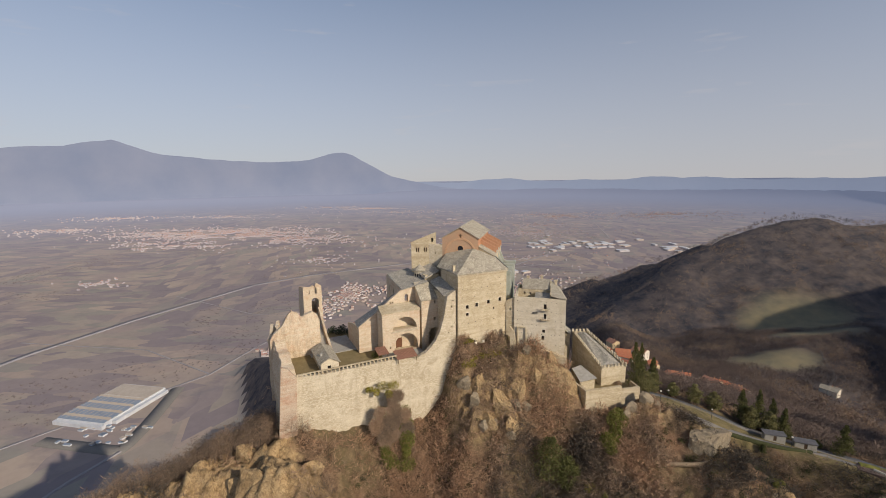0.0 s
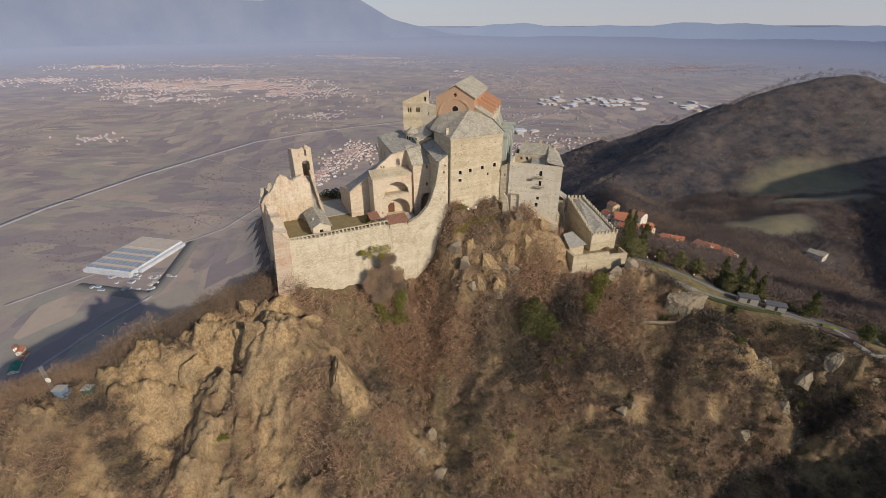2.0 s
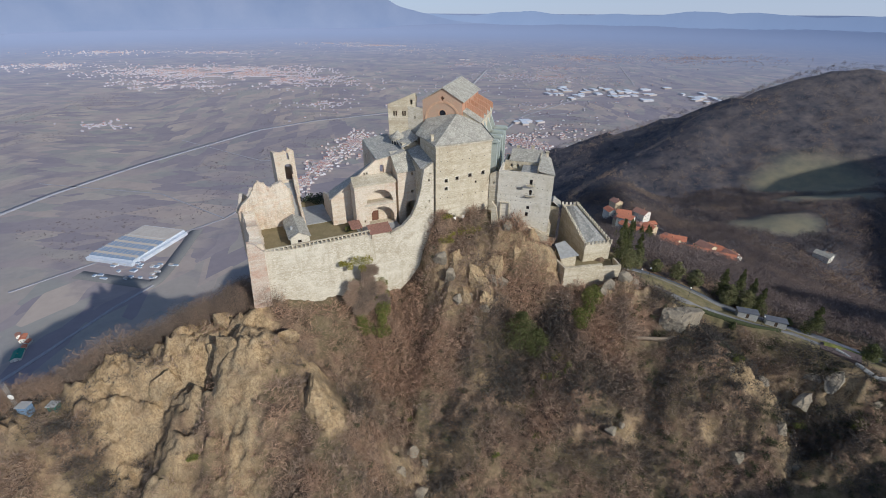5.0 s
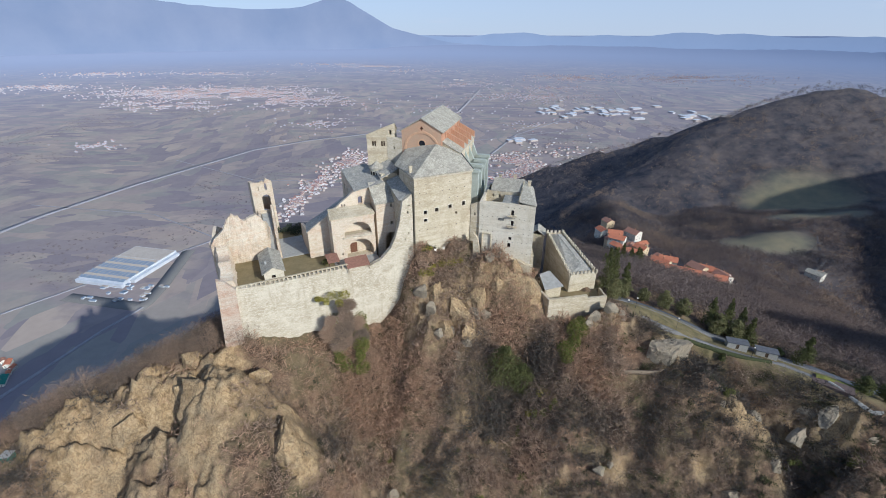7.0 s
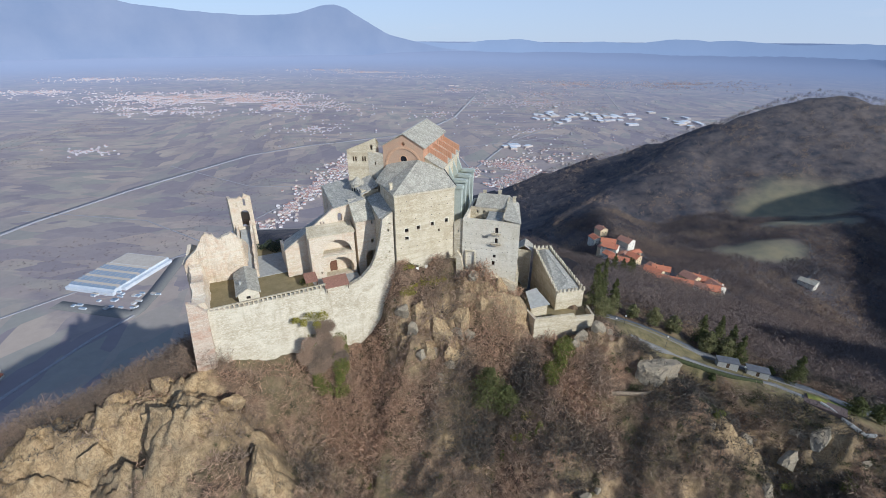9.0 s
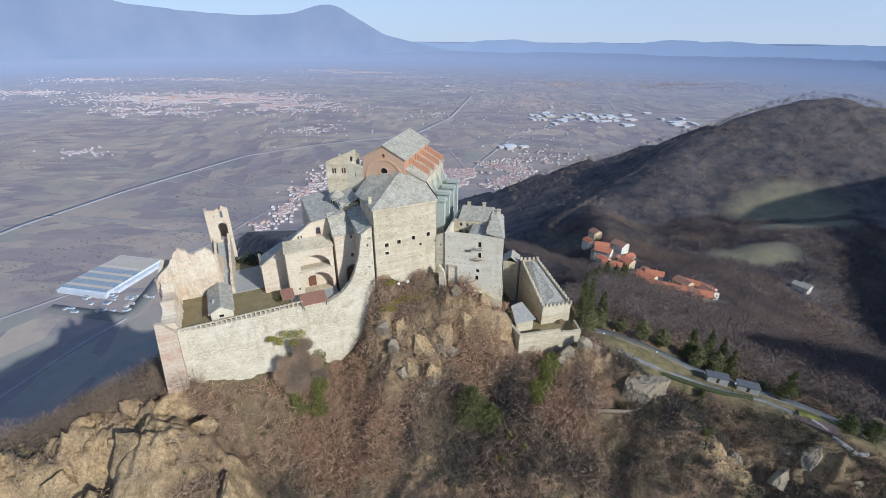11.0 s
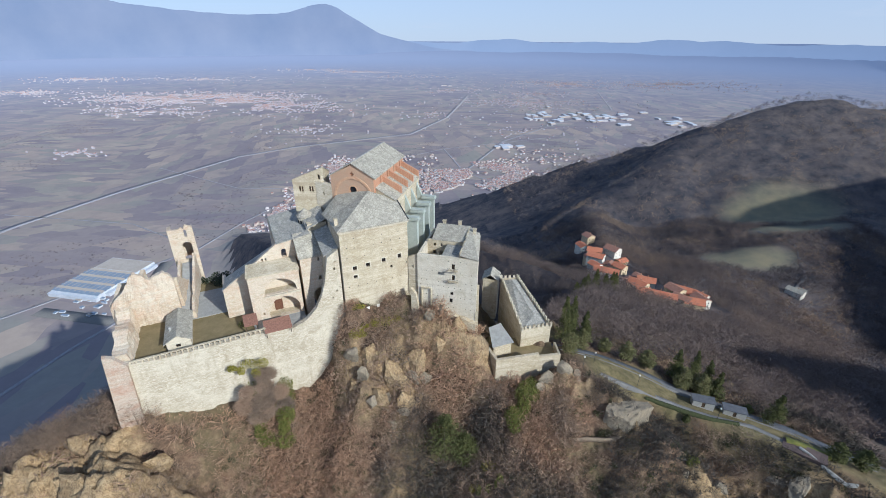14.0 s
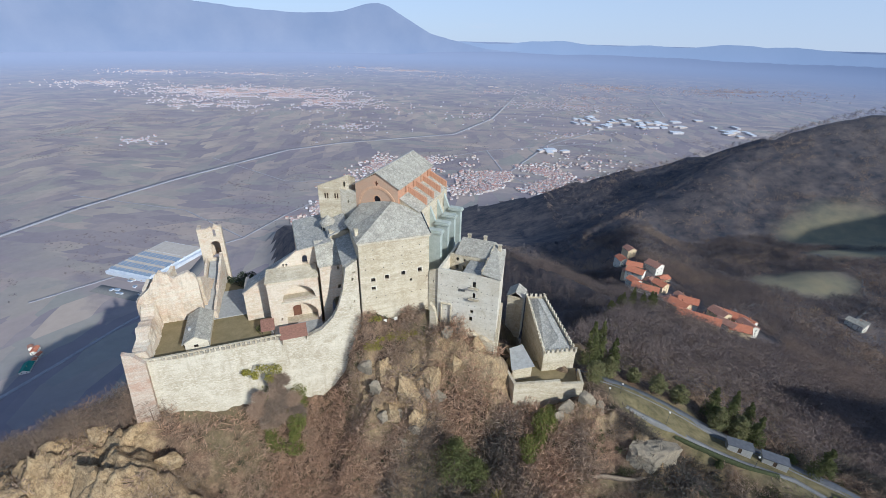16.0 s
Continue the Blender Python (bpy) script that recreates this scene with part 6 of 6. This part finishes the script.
# a small weather mast and its cabins on the left crest
mast = thing("radio_mast", "thin lattice mast with a white dish on the crest", "mast", Matrix.Translation(at_ground(-103, 90)))
bm = boxes((-0.35, -0.27, -0.35, -0.27, -1, 9), (0.27, 0.35, -0.35, -0.27, -1, 9), (-0.04, 0.04, 0.27, 0.35, -1, 9))
for k in range(10):
    box(bm, -0.3, 0.3, -0.33, -0.29, k * 0.9, k * 0.9 + 0.06)
part("lattice", bm, CEMENT, mast)
bm = bmesh.new()
bmesh.ops.create_uvsphere(bm, u_segments=12, v_segments=8, radius=0.8, matrix=Matrix.Translation((0.6, -0.5, 4.5)) @ Matrix.Diagonal((1, 0.4, 1, 1)))
part("dish", bm, WHITE_PLASTER, mast, "white round dish")
for x, y, c, w in ((-100.5, 89.5, lin(120, 140, 160), 2.6), (-95, 91.5, lin(70, 110, 96), 2.2)):
    cab = thing("equipment_cabin", "small painted metal equipment cabin on the crest", "cabin", Matrix.Translation(at_ground(x, y)), "cabins on the crest")
    part("body", boxes((-w / 2, w / 2, -1, 1, -1.0, 2.2)), plain_material("painted_cabin", c, tuple(q * 0.8 for q in c[:3]) + (1,), 2.0), cab)
    part("roof", boxes((-w / 2 - 0.2, w / 2 + 0.2, -1.2, 1.2, 2.2, 2.35)), CEMENT, cab)


# ---- the village beyond the wood ----
def house(x, y, turn, w, d, h, roof, wall_mat, label, group="village houses"):
    ob = thing("house", label, "house", Matrix.Translation(at_ground(x, y, -0.5)) @ Matrix.Rotation(radians(turn), 4, "Z"), group)
    rise = w * 0.24
    fr = [hole(w * f, h * g, 1.0, 1.4) for f in (0.28, 0.72) for g in (0.3, 0.72)]
    sd = [hole((d - 0.6) * f, h * g, 1.0, 1.4) for f in (0.25, 0.55, 0.85) for g in (0.3, 0.72)]
    bm = bmesh.new()
    for yy, hs in ((0, fr), (d - 0.3, ())):
        wall(bm, [(0, -4), (0, h), (w / 2, h + rise), (w, h), (w, -4)], hs, yy, 0.3)
    wall(bm, rect(0, d - 0.6, -4, h), sd, 0, 0.3, turned(0.3, 0.3, 90))
    wall(bm, rect(0, d - 0.6, -4, h), sd, 0, 0.3, turned(w, 0.3, 90))
    part("wall", bm, wall_mat, ob)
    o = 0.6
    for s, name in ((1, "roof"), (-1, "roof")):
        bm = bmesh.new()
        ex = w + o if s > 0 else -o
        drop = o * rise / (w / 2)
        slab(bm, [(w / 2, -o, h + rise + 0.2), (ex, -o, h - drop + 0.2), (ex, d + o, h - drop + 0.2), (w / 2, d + o, h + rise + 0.2)], 0.2)
        part(name, bm, roof, ob)
    part("chimney", boxes((w * 0.6, w * 0.6 + 0.7, d * 0.4, d * 0.4 + 0.7, h, h + rise + 1.2)), BRICK, ob)
    for f in (0.28, 0.72):
        for g in (0.3, 0.72):
            part("window", boxes((w * f - 0.48, w * f + 0.48, 0.12, 0.16, h * g - 0.68, h * g + 0.68)), GLASS, ob)
    return ob


ROOFS = [plain_material("orange_tile_roof", lin(176, 106, 78), lin(198, 130, 98), 0.5), plain_material("brown_tile_roof", lin(146, 106, 88), lin(168, 126, 106), 0.5)]
for k, (x, y, turn, w, d, h) in enumerate(VILLAGE):
    house(x, y, turn, w, d, h, ROOFS[0 if k % 3 else 1], WHITE_PLASTER if k % 2 else OCHRE_PLASTER, "village house with an orange tiled gable roof" if k % 3 else "village house with a brown tiled gable roof")
house(209, 312, 62, 10, 28, 5, ROOFS[0], OCHRE_PLASTER, "long low village building with an orange tiled roof")
house(225, 322, 40, 8, 13, 5, ROOFS[1], WHITE_PLASTER, "low village barn with a brown tiled roof")
house(404, 418, 30, 10, 15, 7, SLATE, WHITE_PLASTER, "grey farmhouse in the shaded clearing", "farm buildings")
house(416, 428, 30, 7, 9, 4, SLATE, CEMENT, "small grey farm shed in the clearing", "farm buildings")
ribbon("road", [(245, 372), (300, 420), (350, 440), (400, 430), (440, 460), (470, 520), (480, 600)], 3.5, 0.2, ASPHALT, "narrow grey road past the farm", "road", thick=0.8, step=3)
ribbon("road", [(180, 520), (225, 488), (262, 420), (275, 372)], 5, 0.6, ASPHALT, "grey village street", "road", thick=3, step=6)

# ---- the valley ----
# a few houses beside the road at the foot of the mountain
for x, y, turn, w, d, h, roof in ((-826, 652, 30, 11, 20, 7, 0), (-812, 646, 10, 9, 12, 6, 0), (-842, 664, 50, 9, 13, 6, 1), (-804, 632, 35, 8, 11, 5, 0)):
    house(x, y, turn, w, d, h, ROOFS[roof], WHITE_PLASTER, "roadside house with a red-brown tiled roof in the valley", "houses at the foot of the mountain")
GREEN_SHEET = plain_material("green_roof_sheet", lin(52, 116, 100), lin(70, 134, 116), 0.2)
house(-797, 600, 30, 16, 30, 5, GREEN_SHEET, WHITE_PLASTER, "long shed with a green sheet-metal roof", "houses at the foot of the mountain")
factory = thing("factory", "large white and blue-grey factory hall in the valley", "factory", Matrix.Translation((-888, 1152, VALLEY)) @ Matrix.Rotation(math.atan2(-26, 130), 4, "Z"))
WHITE_METAL = plain_material("pale_metal_cladding", lin(188, 192, 198), lin(210, 211, 213), 0.05)
BLUE_METAL = plain_material("blue_grey_roof_sheet", lin(120, 134, 152), lin(142, 153, 166), 0.08)
BEIGE_ROOF = plain_material("beige_flat_roof", lin(176, 164, 150), lin(190, 178, 164), 0.03)
part("wall", boxes((0, 134, -180, 0, 0, 12)), WHITE_METAL, factory)
part("flat_roof", boxes((2, 132, -60, -2, 12, 12.6)), BEIGE_ROOF, factory)
for k in range(11):
    y0 = -66 - 10.3 * k
    bm = bmesh.new()
    slab(bm, [(0, y0 - 9.6, 12.3), (134, y0 - 9.6, 12.3), (134, y0, 15.2), (0, y0, 15.2)], 0.3)
    part("roof_bay", bm, BLUE_METAL if k % 3 else BEIGE_ROOF, factory)
part("end_wall", boxes((-3, 137, -189, -180.1, 0, 9)), WHITE_METAL, factory)
for k in range(9):
    part("skylight", boxes((8 + 14 * k, 9.2 + 14 * k, -176, -68, 15.3, 15.6)), BEIGE_ROOF, factory)
part("side_aisle", boxes((134.1, 146, -160, -4, 0, 8)), WHITE_METAL, factory)
yard = ribbon("pavement", [(-735, 1150), (-700, 960), (-690, 860), (-900, 900)], 34, 0.5, LANE_GREY, "grey factory yard", "yard", step=20)
rnd = random.Random(77)
for k in range(26):
    x, y = rnd.uniform(-860, -690), rnd.uniform(880, 955)
    w, d = rnd.uniform(5, 18), rnd.uniform(4, 9)
    ob = thing("yard_shed", "small pale shed in the factory yard", "shed", Matrix.Translation((x, y, VALLEY)) @ Matrix.Rotation(rnd.uniform(-0.3, 0), 4, "Z"), "sheds in the factory yard")
    part("body", boxes((0, w, 0, d, 0, 3.6)), WHITE_METAL, ob)
    part("roof", boxes((-0.3, w + 0.3, -0.3, d + 0.3, 3.6, 4.0)), BLUE_METAL if k % 3 else BEIGE_ROOF, ob)
ROADS = [
    ([(-1500, 500), (-1420, 1130), (-1375, 1400), (-1260, 1750), (-1009, 2312), (-780, 2530), (-525, 2680), (-150, 2900), (93, 3520), (330, 4800)], 27, "pale motorway crossing the valley"),
    ([(-1000, 820), (-690, 1230), (-640, 1430), (-500, 1800), (-300, 2180), (60, 2500), (700, 2800)], 9, "country road at the foot of the mountain"),
    ([(-790, 480), (-779, 533), (-757, 620), (-722, 768), (-690, 860)], 9, "valley road below the mountain"),
    ([(-1500, 1500), (-1000, 1420), (-690, 1230)], 6, "farm track between fields"),
    ([(-1300, 2100), (-800, 1800), (-500, 1800)], 6, "farm track between fields"),
    ([(60, 2500), (150, 2050), (350, 1800), (600, 1900)], 9, "street through the valley town"),
    ([(150, 2050), (420, 2700), (900, 3300), (1500, 3900), (1800, 5200)], 14, "main road towards the far towns")]
ROADPALE = plain_material("sunlit_road_surface", lin(146, 141, 142), lin(164, 159, 158), 0.02)
for pts, w, label in ROADS:
    ribbon("road", pts, w, 0.6, ROADPALE, label, "road", step=25, thick=0.5)


def town(name, clusters, seed, label, big=False, grow=1.0):
    """Small gabled houses strewn in clusters, joined into one mesh."""
    g = np.random.default_rng(seed)
    V, F, M = [], [], []
    for cx, cy, rx, ry, n in clusters:
        n = int(n * (2.2 if grow > 1 else 1.0))
        a, r = g.uniform(0, 2 * np.pi, n), np.abs(g.normal(0, 0.75, n))
        xs, ys = cx + rx * r * np.cos(a), cy + ry * r * np.sin(a)
        lots = fractal(xs, ys, 130, 3) > 0.42
        xs, ys = xs[lots], ys[lots]
        flat = height(xs, ys) < VALLEY + 4
        for x, y in zip(xs[flat], ys[flat]):
            size = grow if y > 3300 else 1.0
            w, d, h = (g.uniform(30, 90), g.uniform(20, 50), g.uniform(8, 12)) if big else (g.uniform(8, 13) * size, g.uniform(7, 11) * size, g.uniform(4, 7) * size)
            t = g.choice([0.3, 0.3 + np.pi / 2]) + g.normal(0, 0.15)
            c, s = np.cos(t), np.sin(t)
            rise = 1.5 if big else w * 0.25
            i = len(V)
            for px, py, pz in ((0, 0, -2), (w, 0, -2), (w, d, -2), (0, d, -2), (0, 0, h), (w, 0, h), (w, d, h), (0, d, h), (w / 2, 0, h + rise), (w / 2, d, h + rise)):
                V.append((x + px * c - py * s, y + px * s + py * c, VALLEY + pz))
            F += [(i, i + 1, i + 5, i + 4), (i + 1, i + 2, i + 6, i + 5), (i + 2, i + 3, i + 7, i + 6), (i + 3, i, i + 4, i + 7), (i + 4, i + 5, i + 8, i + 8), (i + 6, i + 7, i + 9, i + 9), (i + 5, i + 6, i + 9, i + 8), (i + 7, i + 4, i + 8, i + 9)]
            rm = 2 + int(g.integers(0, 3)) if not big else 5
            wm = int(g.integers(0, 2))
            M += [wm] * 6 + [rm] * 2
    me = bpy.data.meshes.new(name)
    pts = shrink(np.array(V))
    me.from_pydata([tuple(p) for p in pts], [], [tuple(dict.fromkeys(q)) for q in F])
    for mt in (TOWN_HAZED if grow > 1 else TOWN_WALL, TOWN_HAZED if grow > 1 else TOWN_WALL_WARM, TOWN_ROOF_RED, TOWN_ROOF, TOWN_ROOF_GREY, WHITE_METAL):
        me.materials.append(mt)
    me.polygons.foreach_set("material_index", np.array(M, dtype=np.int32))
    return tagged(new(name, me), label, "town", kind="stuff")


# town colours are muted by painted haze, the far towns' plaster most
TOWN_WALL = plain_material("town_plaster", lin(190, 184, 184), lin(206, 200, 198), 0.02)
TOWN_HAZED = plain_material("hazed_town_plaster", lin(156, 150, 156), lin(188, 182, 184), 0.02)
TOWN_WALL_WARM = plain_material("warm_town_plaster", lin(184, 170, 160), lin(198, 184, 172), 0.02)
TOWN_ROOF_RED = plain_material("red_town_roofs", lin(158, 118, 108), lin(172, 134, 122), 0.03)
TOWN_ROOF_GREY = plain_material("grey_town_roofs", lin(140, 132, 134), lin(160, 150, 150), 0.03)
TOWN_ROOF = plain_material("pale_town_roofs", lin(172, 146, 138), lin(188, 164, 154), 0.03)
town("town_houses", [(150, 1980, 330, 220, 1500), (420, 1860, 230, 150, 900), (330, 2080, 330, 200, 900), (60, 1800, 200, 130, 500), (-120, 2150, 160, 120, 160), (-460, 2080, 70, 170, 330), (-525, 1760, 55, 160, 260), (-545, 1540, 45, 110, 130), (-570, 1350, 40, 90, 60), (-250, 2200, 120, 160, 220), (520, 2350, 220, 250, 60), (-1330, 2050, 110, 60, 0)], 1, "crowded valley town of pale houses with tiled roofs")
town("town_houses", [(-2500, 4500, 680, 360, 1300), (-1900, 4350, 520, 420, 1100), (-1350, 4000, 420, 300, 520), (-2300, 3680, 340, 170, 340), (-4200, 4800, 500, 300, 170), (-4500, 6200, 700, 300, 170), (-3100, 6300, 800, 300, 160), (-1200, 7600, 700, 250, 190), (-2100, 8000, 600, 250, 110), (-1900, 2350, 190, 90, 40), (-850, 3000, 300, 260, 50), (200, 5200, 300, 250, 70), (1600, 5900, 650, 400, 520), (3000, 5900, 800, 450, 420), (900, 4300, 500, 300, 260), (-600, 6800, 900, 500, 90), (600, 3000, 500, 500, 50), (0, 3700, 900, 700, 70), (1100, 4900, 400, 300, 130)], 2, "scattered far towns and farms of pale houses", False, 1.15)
town("factory_sheds", [(1250, 3500, 330, 260, 34), (1750, 3300, 260, 200, 18), (900, 3500, 250, 220, 14), (420, 2500, 120, 90, 5), (-80, 5600, 300, 200, 6)], 3, "white industrial sheds on the valley floor", True)


def clump(r):
    return fuzz(r, 14, 4.5, 0.0, 6.0, 4.0, 2.0)


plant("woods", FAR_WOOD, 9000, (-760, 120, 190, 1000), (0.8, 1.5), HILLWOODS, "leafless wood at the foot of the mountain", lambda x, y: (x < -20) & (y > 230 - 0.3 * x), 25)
HEDGE = templates(5, clump)
g = np.random.default_rng(31)
n = 46000
x, y = g.uniform(-2600, 2600, n), g.uniform(600, 4200, n)
w1 = fractal(x, y, 260, 4)
k = ((w1 > 0.6)) & (height(x, y) < VALLEY + 2) & (np.hypot(x, y) < 4600) & ~((np.abs(x + 815) < 110) & (np.abs(y - 1030) < 150))
x, y = x[k], y[k]
strew("hedgerow_trees", HEDGE, np.stack([x, y, np.full(len(x), VALLEY)], 1), g.uniform(0.25, 0.75, len(x)), g.random(len(x)), HEDGEMAT, "leafless hedgerows and thickets on the valley floor", "trees")
